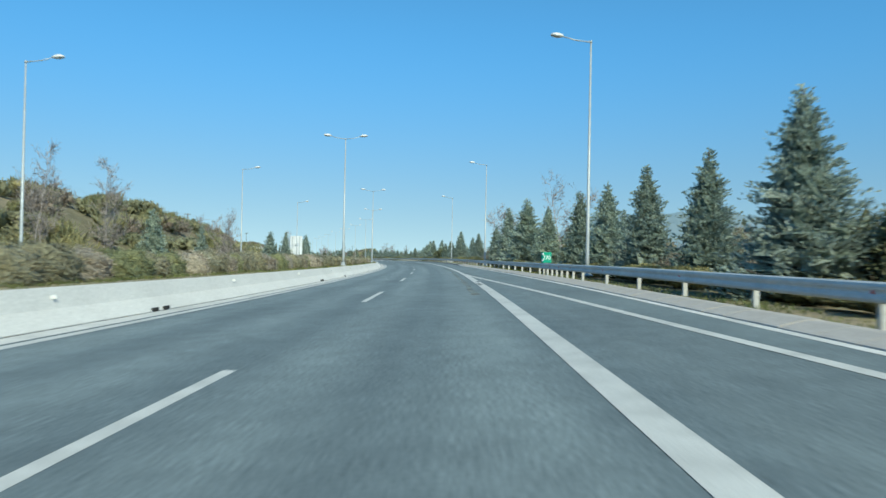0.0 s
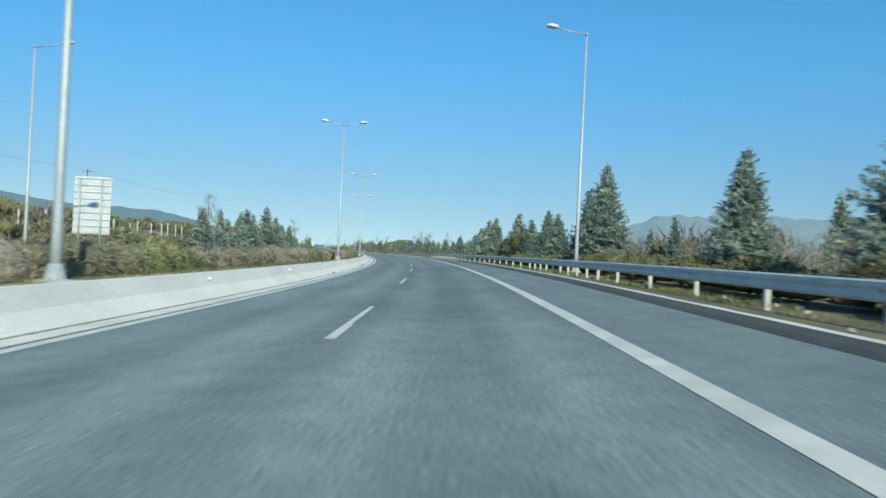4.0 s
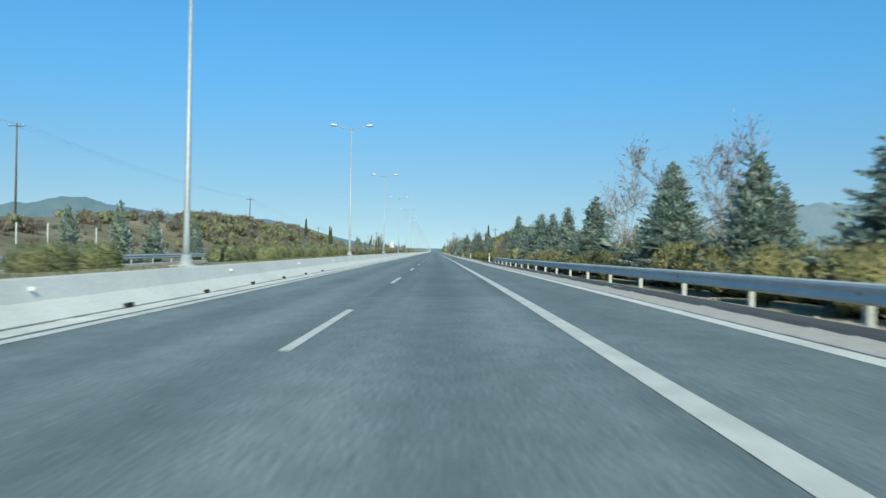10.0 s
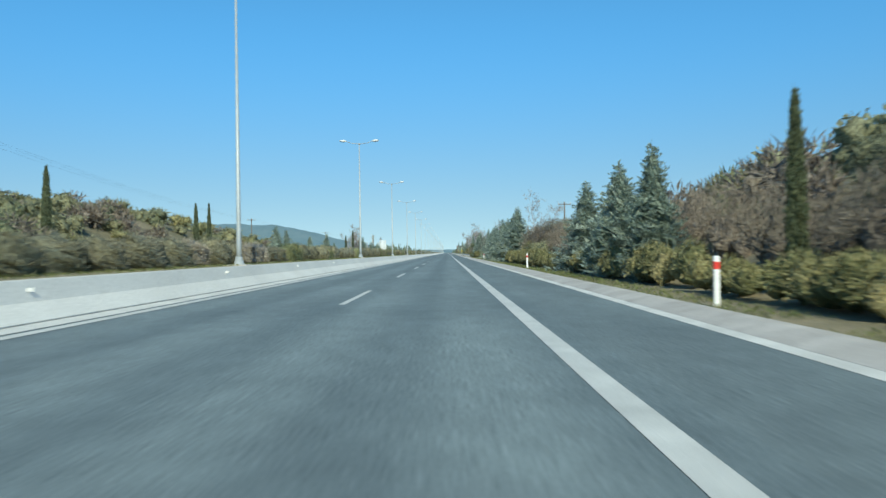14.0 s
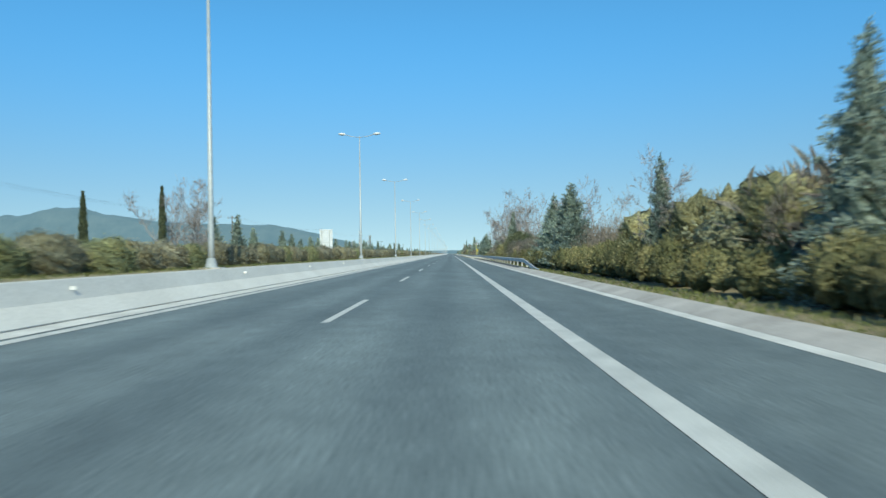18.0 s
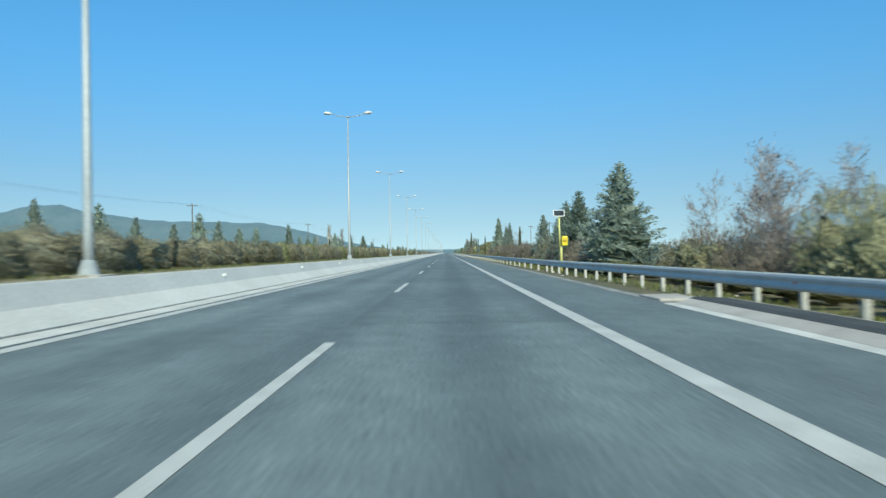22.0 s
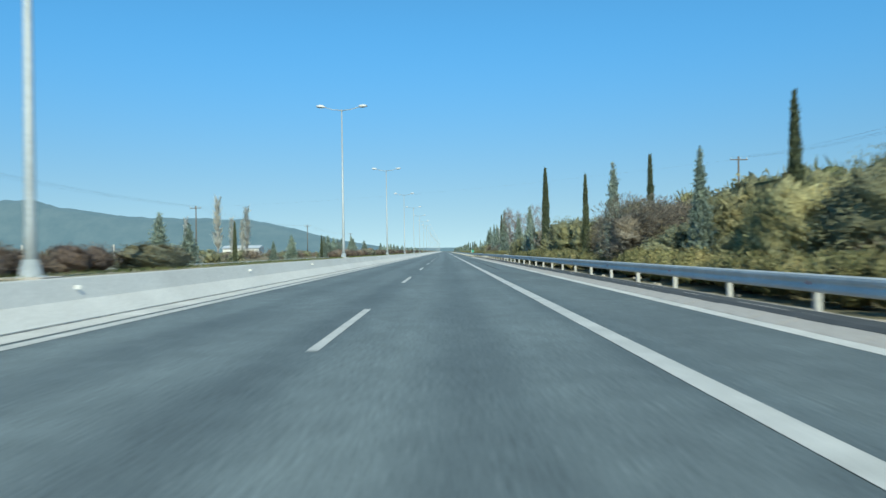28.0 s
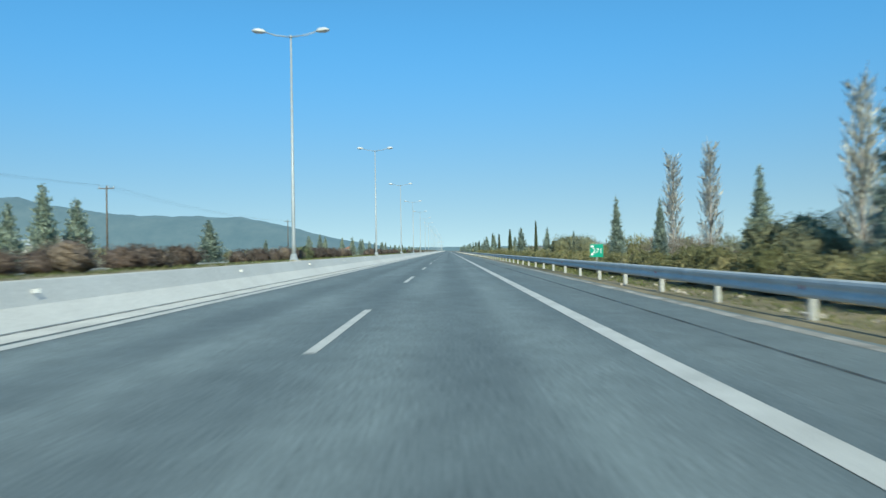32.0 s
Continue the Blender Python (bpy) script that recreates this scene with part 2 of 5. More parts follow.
M_ASPHALT = asphalt_material("asphalt", True)
M_RESURFACED = asphalt_material("asphalt_resurfaced", True, 0.84)
M_SHOULDER = asphalt_material("asphalt_shoulder", False, 0.92)
M_TAR = mottled("fresh_tar", (0.06, 0.063, 0.064), (0.1, 0.103, 0.104), 0.8, 30, 0.75)
M_TAR_SOLID = mottled("berm_asphalt", (0.04, 0.044, 0.047), (0.065, 0.07, 0.074), 0.8, 30, 0.97)
M_PAINT = mottled("road_paint", (0.43, 0.42, 0.385), (0.61, 0.595, 0.55), 1.6, 45, 0.6, 0, 0.25, 0.003)
M_OLD_PAINT = mottled("old_yellow_paint", (0.24, 0.2, 0.13), (0.34, 0.27, 0.15), 1.2, 14, 0.8)
def worn_through(m, scale, a, b):
    """Leaves only patches of a thin coat."""
    nt = m.node_tree
    n = noise_node(nt, scale, 6, "Object", 0.75)
    nt.links.new(ramp_node(nt, n.outputs[0], [(a, (0, 0, 0)), (b, (1, 1, 1))]).outputs[0], nt.nodes["Principled BSDF"].inputs["Alpha"])


M_TYRE = mottled("tyre_rubber", (0.04, 0.042, 0.044), (0.07, 0.072, 0.074), 0.8, 30, 0.8)
worn_through(M_TYRE, 1.1, 0.25, 0.75)
worn_through(M_TAR, 1.6, 0.3, 0.7)
worn_through(M_OLD_PAINT, 0.9, 0.42, 0.95)
M_CONCRETE = mottled("barrier_concrete", (0.56, 0.545, 0.51), (0.66, 0.645, 0.605), 0.35, 18, 0.85, 0, 0.25, 0.004)
M_KERB = mottled("kerb_concrete", (0.33, 0.3, 0.27), (0.5, 0.46, 0.42), 0.9, 25, 0.9, 0, 0.4, 0.006)
M_GUTTER = mottled("gutter_concrete", (0.46, 0.45, 0.42), (0.66, 0.64, 0.6), 0.7, 25, 0.85)
M_GALV = mottled("galvanised_steel", (0.42, 0.435, 0.435), (0.53, 0.545, 0.545), 1.5, 20, 0.65, 0.0, 0.1, 0.002)
M_POST = mottled("post_steel", (0.42, 0.42, 0.4), (0.55, 0.55, 0.53), 2.5, 30, 0.55, 0.15, 0.1, 0.002)
M_LAMP = mottled("lamp_pole_steel", (0.34, 0.37, 0.38), (0.43, 0.46, 0.47), 0.8, 12, 0.5, 0.2, 0.05, 0.002)
M_HEAD = mottled("lamp_head_shell", (0.55, 0.55, 0.54), (0.68, 0.68, 0.66), 3, 20, 0.4, 0, 0)
M_GLASS = mottled("lamp_glass", (0.5, 0.42, 0.36), (0.62, 0.54, 0.48), 4, 30, 0.25, 0, 0)
M_WHITE = mottled("white_plastic", (0.72, 0.72, 0.72), (0.84, 0.84, 0.83), 3, 30, 0.5, 0, 0)
M_RED = mottled("red_reflector", (0.5, 0.03, 0.03), (0.66, 0.06, 0.05), 5, 40, 0.35, 0, 0)
M_GREEN = mottled("sign_green", (0.0, 0.27, 0.17), (0.0, 0.34, 0.22), 2, 20, 0.45, 0, 0)
M_YELLOW = mottled("phone_yellow", (0.75, 0.55, 0.03), (0.85, 0.66, 0.06), 2, 20, 0.45, 0, 0)
M_YELLOW_PALE = mottled("phone_pole_paint", (0.5, 0.48, 0.16), (0.62, 0.6, 0.24), 2, 20, 0.5, 0, 0)
M_AMBER = mottled("amber_emblem", (0.5, 0.28, 0.03), (0.6, 0.36, 0.05), 4, 20, 0.5, 0, 0)
M_CELL = mottled("dark_cells", (0.02, 0.025, 0.03), (0.05, 0.055, 0.06), 4, 12, 0.25, 0, 0)
M_WHITE_CONCRETE = mottled("white_concrete", (0.45, 0.44, 0.41), (0.62, 0.61, 0.58), 2, 18, 0.85, 0, 0.3, 0.005)
M_GRAVEL = mottled("verge_gravel", (0.17, 0.165, 0.15), (0.44, 0.42, 0.385), 1.3, 16, 0.95, 0, 0.8, 0.03)
M_LITTER = mottled("soil_and_litter", (0.16, 0.135, 0.1), (0.42, 0.375, 0.31), 2.2, 17, 0.95, 0, 0.8, 0.04)
M_BLACK = mottled("hollow_shade", (0.01, 0.01, 0.01), (0.03, 0.03, 0.03), 3, 20, 0.9, 0, 0)
M_SIGNBACK = mottled("sign_back_metal", (0.55, 0.57, 0.58), (0.7, 0.72, 0.73), 0.8, 10, 0.5, 0.3, 0.05)
M_TIMBER = mottled("creosoted_timber", (0.09, 0.08, 0.07), (0.17, 0.15, 0.13), 2, 20, 0.85)
M_BARK = mottled("bark", (0.1, 0.075, 0.07), (0.2, 0.17, 0.145), 4, 30, 0.9, 0, 0.6, 0.02)
M_PALE_BARK = mottled("pale_bark", (0.3, 0.26, 0.245), (0.46, 0.41, 0.385), 2, 25, 0.9, 0, 0.4, 0.01)
M_WIRE = mottled("wire", (0.2, 0.2, 0.21), (0.3, 0.3, 0.31), 1, 10, 0.6, 0.5, 0)
M_WALL = mottled("white_render", (0.6, 0.58, 0.54), (0.75, 0.73, 0.7), 0.5, 8, 0.9)
M_TILE = mottled("roof_tile", (0.3, 0.14, 0.09), (0.42, 0.2, 0.13), 1, 9, 0.85)
M_ROCK = mottled("pale_rock", (0.36, 0.32, 0.27), (0.55, 0.5, 0.44), 1.5, 12, 0.9, 0, 0.8, 0.03)
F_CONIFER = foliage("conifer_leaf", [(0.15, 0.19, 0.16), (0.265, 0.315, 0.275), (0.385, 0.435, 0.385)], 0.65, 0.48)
F_DARK = foliage("cypress_leaf", [(0.07, 0.088, 0.055), (0.11, 0.13, 0.08), (0.16, 0.18, 0.11)])
F_OLIVE = foliage("shrub_leaf", [(0.19, 0.195, 0.13), (0.265, 0.265, 0.175), (0.345, 0.34, 0.23)])
F_BROOM = foliage("broom_stem", [(0.215, 0.212, 0.12), (0.3, 0.29, 0.165), (0.39, 0.365, 0.22)])
F_EVERGREEN = foliage("evergreen_leaf", [(0.1, 0.115, 0.065), (0.155, 0.165, 0.095), (0.24, 0.235, 0.14)])
F_BROWN = foliage("withered_shrub", [(0.17, 0.145, 0.122), (0.245, 0.21, 0.18), (0.33, 0.288, 0.245)])
F_HEDGE = foliage("hedge_leaf", [(0.165, 0.157, 0.112), (0.225, 0.212, 0.155), (0.305, 0.285, 0.21)])
F_HEDGE_DRY = foliage("hedge_dry_leaf", [(0.24, 0.21, 0.18), (0.31, 0.275, 0.235), (0.4, 0.36, 0.31)])
F_HEDGE_GREEN = foliage("hedge_green_leaf", [(0.13, 0.145, 0.085), (0.19, 0.205, 0.115), (0.26, 0.265, 0.15)])
F_HEDGE_RED = foliage("hedge_winter_twig", [(0.105, 0.08, 0.072), (0.16, 0.126, 0.11), (0.23, 0.19, 0.16)])
F_VERGE = foliage("verge_leaf", [(0.115, 0.122, 0.062), (0.185, 0.182, 0.095), (0.31, 0.28, 0.155)])
F_POPLAR = foliage("poplar_twig", [(0.46, 0.46, 0.46), (0.6, 0.59, 0.58), (0.74, 0.72, 0.7)])
F_RUSSET = foliage("russet_leaf", [(0.17, 0.105, 0.095), (0.25, 0.165, 0.15), (0.33, 0.24, 0.22)])
F_GRASS = foliage("grass_blade", [(0.1, 0.13, 0.045), (0.16, 0.185, 0.07), (0.26, 0.245, 0.135)])


def ground_material():
    m, nt, p = material("dry_grassland", 0.95)
    a, b, c = noise_node(nt, 0.045, 6), noise_node(nt, 0.6, 6), noise_node(nt, 9.0, 4)
    col = ramp_node(nt, a.outputs[0], [(0.32, (0.1, 0.098, 0.06)), (0.48, (0.175, 0.155, 0.1)), (0.66, (0.3, 0.25, 0.18))]).outputs[0]
    col = mix_node(nt, "MULTIPLY", 1.0, col, ramp_node(nt, b.outputs[0], [(0.3, (0.65, 0.66, 0.55)), (0.7, (1.2, 1.15, 1.05))]).outputs[0])
    col = mix_node(nt, "MULTIPLY", 1.0, col, ramp_node(nt, c.outputs[0], [(0.3, (0.7, 0.7, 0.7)), (0.7, (1.2, 1.2, 1.2))]).outputs[0])
    nt.links.new(col, p.inputs["Base Color"])
    bump_node(nt, p, c.outputs[0], 0.7, 0.06)
    return m


M_GROUND = ground_material()
M_SOIL = mottled("median_soil", (0.2, 0.17, 0.11), (0.36, 0.31, 0.22), 0.6, 12, 0.95, 0, 0.7, 0.03)


# ============ mesh helpers ============
def mesh_from(name, verts, faces, mats, uvs=None, smooth=False, mat_ids=None):
    me = bpy.data.meshes.new(name)
    me.from_pydata([tuple(v) for v in verts], [], [tuple(f) for f in faces])
    for m in (mats if isinstance(mats, (list, tuple)) else [mats]):
        me.materials.append(m)
    if uvs is not None:
        layer = me.uv_layers.new(name="plan")
        idx = np.empty(len(me.loops), dtype=np.int32)
        me.loops.foreach_get("vertex_index", idx)
        layer.data.foreach_set("uv", np.asarray(uvs, dtype=np.float32)[idx].ravel())
    if smooth:
        me.polygons.foreach_set("use_smooth", [True] * len(me.polygons))
    if mat_ids is not None:
        me.polygons.foreach_set("material_index", mat_ids)
    me.update()
    return me


def part(name, me, parent=None, label="", pose_=None):
    """One mesh object under a thing or a part."""
    ob = new(name, me)
    if parent is not None:
        ob.parent = parent
    if pose_ is not None:
        ob.matrix_basis = pose_
    if label:
        tagged(ob, label)
    return ob


def bm_mesh(name, bm, mat, bevel=0.0, smooth=False):
    if bevel:
        bmesh.ops.bevel(bm, geom=bm.edges[:], offset=bevel, segments=2, affect="EDGES", profile=0.5)
    me = bpy.data.meshes.new(name)
    bm.to_mesh(me)
    bm.free()
    me.materials.append(mat)
    if smooth:
        me.polygons.foreach_set("use_smooth", [True] * len(me.polygons))
    return me


def box(name, size, mat, at=(0, 0, 0), bevel=0.0, turn=None):
    bm = bmesh.new()
    bmesh.ops.create_cube(bm, size=1.0)
    bmesh.ops.scale(bm, vec=size, verts=bm.verts)
    if turn is not None:
        bmesh.ops.transform(bm, matrix=turn, verts=bm.verts)
    if bevel:
        bmesh.ops.bevel(bm, geom=bm.edges[:], offset=bevel, segments=2, affect="EDGES", profile=0.5)
    bmesh.ops.translate(bm, vec=at, verts=bm.verts)
    return bm_mesh(name, bm, mat)


def tube(name, rings, mat, sides=10, smooth=True, cap=True):
    """A round body along a list of (x, y, z, radius)."""
    verts, faces = [], []
    pts = [Vector(r[:3]) for r in rings]
    for i, r in enumerate(rings):
        d = (pts[min(i + 1, len(pts) - 1)] - pts[max(i - 1, 0)]).normalized()
        u = d.orthogonal().normalized()
        if abs(d.z) > 0.9:
            u = Vector((1, 0, 0))
        w = d.cross(u).normalized()
        u = w.cross(d)
        for k in range(sides):
            a = 2 * math.pi * k / sides
            verts.append(pts[i] + (u * math.cos(a) + w * math.sin(a)) * r[3])
    for i in range(len(rings) - 1):
        for k in range(sides):
            a, b = i * sides + k, i * sides + (k + 1) % sides
            faces.append((a, b, b + sides, a + sides))
    if cap:
        faces.append(tuple(range(sides))[::-1])
        faces.append(tuple(range((len(rings) - 1) * sides, len(rings) * sides)))
    return mesh_from(name, verts, faces, mat, smooth=smooth)


def sweep(name, stations, profile, mat, closed=False, smooth=False, plan=False):
    """A cross-section of (lat, z), or a function of s that gives one, drawn along the road."""
    verts, faces, uvs = [], [], []
    n = None
    for i, s in enumerate(stations):
        pr = profile(s) if callable(profile) else profile
        n = len(pr)
        for lat, z in pr:
            verts.append(place(s, lat, z))
            uvs.append((lat, s))
    for i in range(len(stations) - 1):
        for k in range(n if closed else n - 1):
            a, b = i * n + k, i * n + (k + 1) % n
            faces.append((a, b, b + n, a + n))
    if closed:
        faces.append(tuple(range(n))[::-1])
        faces.append(tuple(range((len(stations) - 1) * n, len(stations) * n)))
    return mesh_from(name, verts, faces, mat, uvs if plan else None, smooth)


def span(a, b, d):
    n = max(1, round((b - a) / d))
    return [a + (b - a) * i / n for i in range(n + 1)]


def stations(a, b):
    """Finer round the bend, coarse on the straight."""
    out = span(a, min(b, 400), 5) if a < 400 else []
    if b > 400:
        out += span(max(a, 400), b, 20)[1 if out else 0:]
    return out


# ============ ground and carriageways ============
LATS = [-4200, -2500, -1400, -800, -450, -260, -170, -120, -90, -75, -62, -54, -48, -44, -40, -37, -34, -31, -28, -26, -24, -22, -20.4, -19.4,
        -12, -9, -4.9, 0, 5.6, 5.9, 6.5, 6.9, 7.4, 8.4, 9.4, 10.4, 11.4, 12.4, 13.4, 14.4, 15.4, 16.4, 18, 20, 24, 30, 38, 50, 70, 100, 160, 300, 600, 1200, 2200, 4200]
ALONG = list(np.arange(-300, -60, 24)) + list(np.arange(-60, 1240, 4)) + list(np.arange(1240, 1900, 20)) + [2000, 2200, 2600, 3200, 4000, 4900]


def ground_sheet():
    verts, faces = [], []
    n = len(LATS)
    for y in ALONG:
        s = y
        x0, _, a = line(s)
        for lat in LATS:
            edge = lat + verge_lat(s) * (1 if 5.5 < lat < 60 else 0)
            q = place(s, edge, 0) if abs(lat) < 60 else Vector((x0 + lat, line(s)[1], 0))
            q.z += land(s, edge) if not -19.3 < lat < 5.9 else -0.08
            verts.append(q)
    for i in range(len(ALONG) - 1):
        for k in range(n - 1):
            a = i * n + k
            faces.append((a, a + 1, a + 1 + n, a + n))
    return mesh_from("ground", verts, faces, M_GROUND, smooth=True)


END = 2600
tagged(part("ground", ground_sheet()), "dry brown and green grassland beside the motorway", "ground", kind="structure")
road_st = stations(-300, END)
road = tagged(part("road", sweep("road", road_st, lambda s: [(-5.0, 0.0), (0, 0.0), (3.4, 0.0), (4.0, 0.0)], M_ASPHALT, plan=True)),
              "worn grey asphalt motorway carriageway with two lanes", "road", kind="structure")
tagged(part("shoulder", sweep("shoulder", road_st, lambda s: [(4.0, 0.0), (kerb_lat(s) - 0.7, 0.0), (kerb_lat(s) - 0.3, -0.004)], M_SHOULDER, plan=True)),
       "paler grey asphalt hard shoulder of the motorway", "shoulder", kind="structure")
tagged(part("opposite_road", sweep("opposite_road", road_st, [(-19.0, -0.02), (-14.0, -0.02), (-9.3, -0.02)], M_SHOULDER, plan=True)),
       "grey asphalt of the oncoming carriageway", "road", kind="structure")

for a, b in ((664.3, 742), (118, 161), (288, 352)):
    tagged(part("resurfaced_lane", sweep("resurfaced_lane", span(a, b, 6), [(-0.1, 0.0025), (3.4, 0.0025)], M_RESURFACED, plan=True)),
           "darker resurfaced stretch of the asphalt lane", "road", kind="structure")

# painted lines
lines = tagged(new("road_markings"), "white painted lane and edge lines on asphalt", "road marking", kind="structure")


def stripe(name, st, lat, half, mat=M_PAINT, z=0.005, label=""):
    f = lat if callable(lat) else (lambda s: lat)
    return part(name, sweep(name, st, lambda s: [(f(s) - half, z), (f(s) + half, z)], mat), lines, label)


stripe("edge_line", road_st, -3.752, 0.125)
stripe("edge_line", [s for s in road_st if s >= 50], 3.508, 0.125)
stripe("edge_line", stations(-300, 50), 3.508, 0.15)
stripe("ramp_line", span(-60, 54, 4), lambda s: float(np.interp(s, [-60, -20, 0, 13, 16, 35, 43.5, 52], [12.0, 8.2, 6.75, 5.87, 5.65, 4.48, 4.0, 3.58])), 0.1, z=0.007, label="solid white line of the joining ramp")
dash = mesh_from("lane_dash", [(-0.068, 0, 0.005), (0.068, 0, 0.005), (0.068, 6, 0.005), (-0.068, 6, 0.005)], [(0, 1, 2, 3)], M_PAINT)
for k in range(-4, 72):
    part("lane_dash", dash, lines, "", stand(8.0 + 18 * k, 0))
part("far_lane_dashes", mesh_from("far_lane_dashes", [p for k in range(72, 140) for p in [(x, 8.0 + 18 * k + y, 0.005) for x, y in ((-0.075, 0), (0.075, 0), (0.075, 6), (-0.075, 6))]],
                                  [tuple(range(4 * i, 4 * i + 4)) for i in range(68)], M_PAINT), lines)
for lat in (-9.8, -17.4):
    stripe("oncoming_edge_line", road_st, lat, 0.1, z=-0.014)

# old yellow lane edge, tar joints and skid marks
worn = tagged(new("road_wear"), "faded yellow paint, tar patches and tyre marks", "road marking", kind="structure")


def smear(name, st, lat, half, mat, z=0.004, label=""):
    f = lat if callable(lat) else (lambda s: lat)
    return part(name, sweep(name, st, lambda s: [(f(s) - half * (0.75 + 0.5 * noise.noise(Vector((s * 0.4, 1, 0)))), z), (f(s) + half * (0.8 + 0.5 * noise.noise(Vector((s * 0.3, 7, 0)))), z)], mat), worn, label)


smear("old_yellow_line", span(28, 56, 1), 2.95, 0.13, M_OLD_PAINT, label="worn away yellow paint")
smear("old_yellow_line", span(58, 92, 1), 2.98, 0.13, M_OLD_PAINT, label="worn away yellow paint")
smear("worn_patch", span(35.2, 37.6, 0.4), 3.47, 0.1, M_TYRE, 0.0075, "rubbed grey patch on the wide line")
smear("worn_patch", span(38.6, 39.8, 0.4), 3.55, 0.08, M_TYRE, 0.0075, "rubbed grey patch on the wide line")
smear("tyre_mark", span(905, 1075, 5), lambda s: 4.62 + 0.25 * math.sin(s * 0.02), 0.05, M_TYRE, label="long dark tyre mark")
smear("tar_band", span(172, 218, 2), lambda s: 4.16 + 0.012 * (s - 172), 0.14, M_TYRE, label="dark tar band")
for s, a, b, w in ((156, 0.8, 2.2, 0.5), (120, -0.4, 2.4, 0.3)):
    smear("tar_joint", [s, s + w], (a + b) / 2, (b - a) / 2, M_TAR, 0.003, "dark tar joint across the lane")

rng_k = np.random.default_rng(3)
# ============ median: barriers and soil ============
BAR_TOP = 0.7
barrier_st = stations(-120, END)
barrier = tagged(part("median_barrier", sweep("median_barrier", barrier_st, [(-4.56, -0.02), (-4.56, 0.03), (-4.96, 0.32), (-5.15, BAR_TOP - 0.02), (-5.165, BAR_TOP), (-5.34, BAR_TOP), (-5.36, BAR_TOP - 0.03), (-5.36, -0.02)], M_CONCRETE, closed=True)),
                 "pale cast concrete safety barrier along the median", "barrier", kind="structure")
tagged(part("median_barrier", sweep("far_barrier", barrier_st, [(-9.4, -0.02), (-9.4, 0.03), (-9.0, 0.32), (-8.82, BAR_TOP), (-8.62, BAR_TOP), (-8.6, -0.02)], M_CONCRETE, closed=True)),
       "pale cast concrete safety barrier of the oncoming side", "barrier", kind="structure")
tagged(part("median_soil", sweep("median_soil", barrier_st, [(-8.61, 0.63), (-7.7, 0.69), (-6.5, 0.71), (-5.35, 0.65)], M_SOIL)), "dry soil filling the median between the barriers", "soil", kind="structure")
part("gutter_joint", sweep("gutter_joint", barrier_st, [(-4.565, 0.016), (-4.49, 0.0155)], M_TAR), worn, "dark joint along the gutter")
tagged(part("gutter", sweep("gutter", barrier_st, [(-4.6, 0.012), (-4.0, 0.006)], M_GUTTER)), "pale concrete gutter at the foot of the barrier", "gutter", kind="structure")
# solid boxes, not cut holes: near-black colour stands in for the shade inside
hole = box("drain_opening", (0.06, 0.34, 0.1), M_BLACK, (0, 0, 0.055), 0.012)
spots = [24.0, 24.7, 48.6, 49.2, 60.0, 82.4, 151.5, 180.2, 180.9, 194.7, 206.3, 207.0, 254.6, 284.9] + [229.3 + 5.06 * k for k in range(17)]
for s in spots:
    part("drain_opening", hole, barrier, "", stand(s, -4.57))
# reflectors on the barrier's face
reflector = box("barrier_reflector", (0.1, 0.025, 0.075), M_HEAD, (0.04, 0, 0.0), 0.008)
for k in range(-87, 14):
    ob = part("barrier_reflector", reflector, None, "", stand(1019.9 + 11.9 * k, -5.06, 0.53))
    tagged(ob, "small white reflector box on the concrete barrier", "reflector", "reflectors along the barrier")

# ============ kerbs ============
KERB_SHAPE = [(-0.49, -0.04), (-0.48, 0.015), (-0.4, 0.042), (-0.08, 0.12), (0.13, 0.125), (0.15, -0.04)]


def kerb_stone():
    n = len(KERB_SHAPE)
    verts = [(x, y, z) for y in (0.006, 0.994) for x, z in KERB_SHAPE]
    faces = [(k, (k + 1) % n, (k + 1) % n + n, k + n) for k in range(n)] + [tuple(range(n))[::-1], tuple(range(n, 2 * n))]
    return mesh_from("kerb_stone", verts, faces, M_KERB)


STONE = kerb_stone()
# dark strip with a pale lip, only where kerb and rail run together
for a, b in ((256, 352), (567, 668), (846, 991)):
    tagged(part("asphalt_channel", sweep("asphalt_channel", span(a, b, 4), lambda s: [(kerb_lat(s) - 0.2, 0.072), (kerb_lat(s) - 0.17, 0.104), (kerb_lat(s) - 0.06, 0.137), (kerb_lat(s) + 0.56, 0.1), (kerb_lat(s) + 0.6, -0.1)], M_TAR_SOLID)), "dark strip between kerb and guard rail", "channel", kind="structure")
    tagged(part("channel_lip", sweep("channel_lip", span(a, b, 1), lambda s: [(kerb_lat(s) + 0.545, 0.09), (kerb_lat(s) + 0.6 + 0.03 * noise.noise(Vector((s * 0.6, 1, 0))), 0.1), (kerb_lat(s) + 0.66, -0.1)], M_KERB)), "pale cast lip behind the dark strip", "kerb", kind="structure")
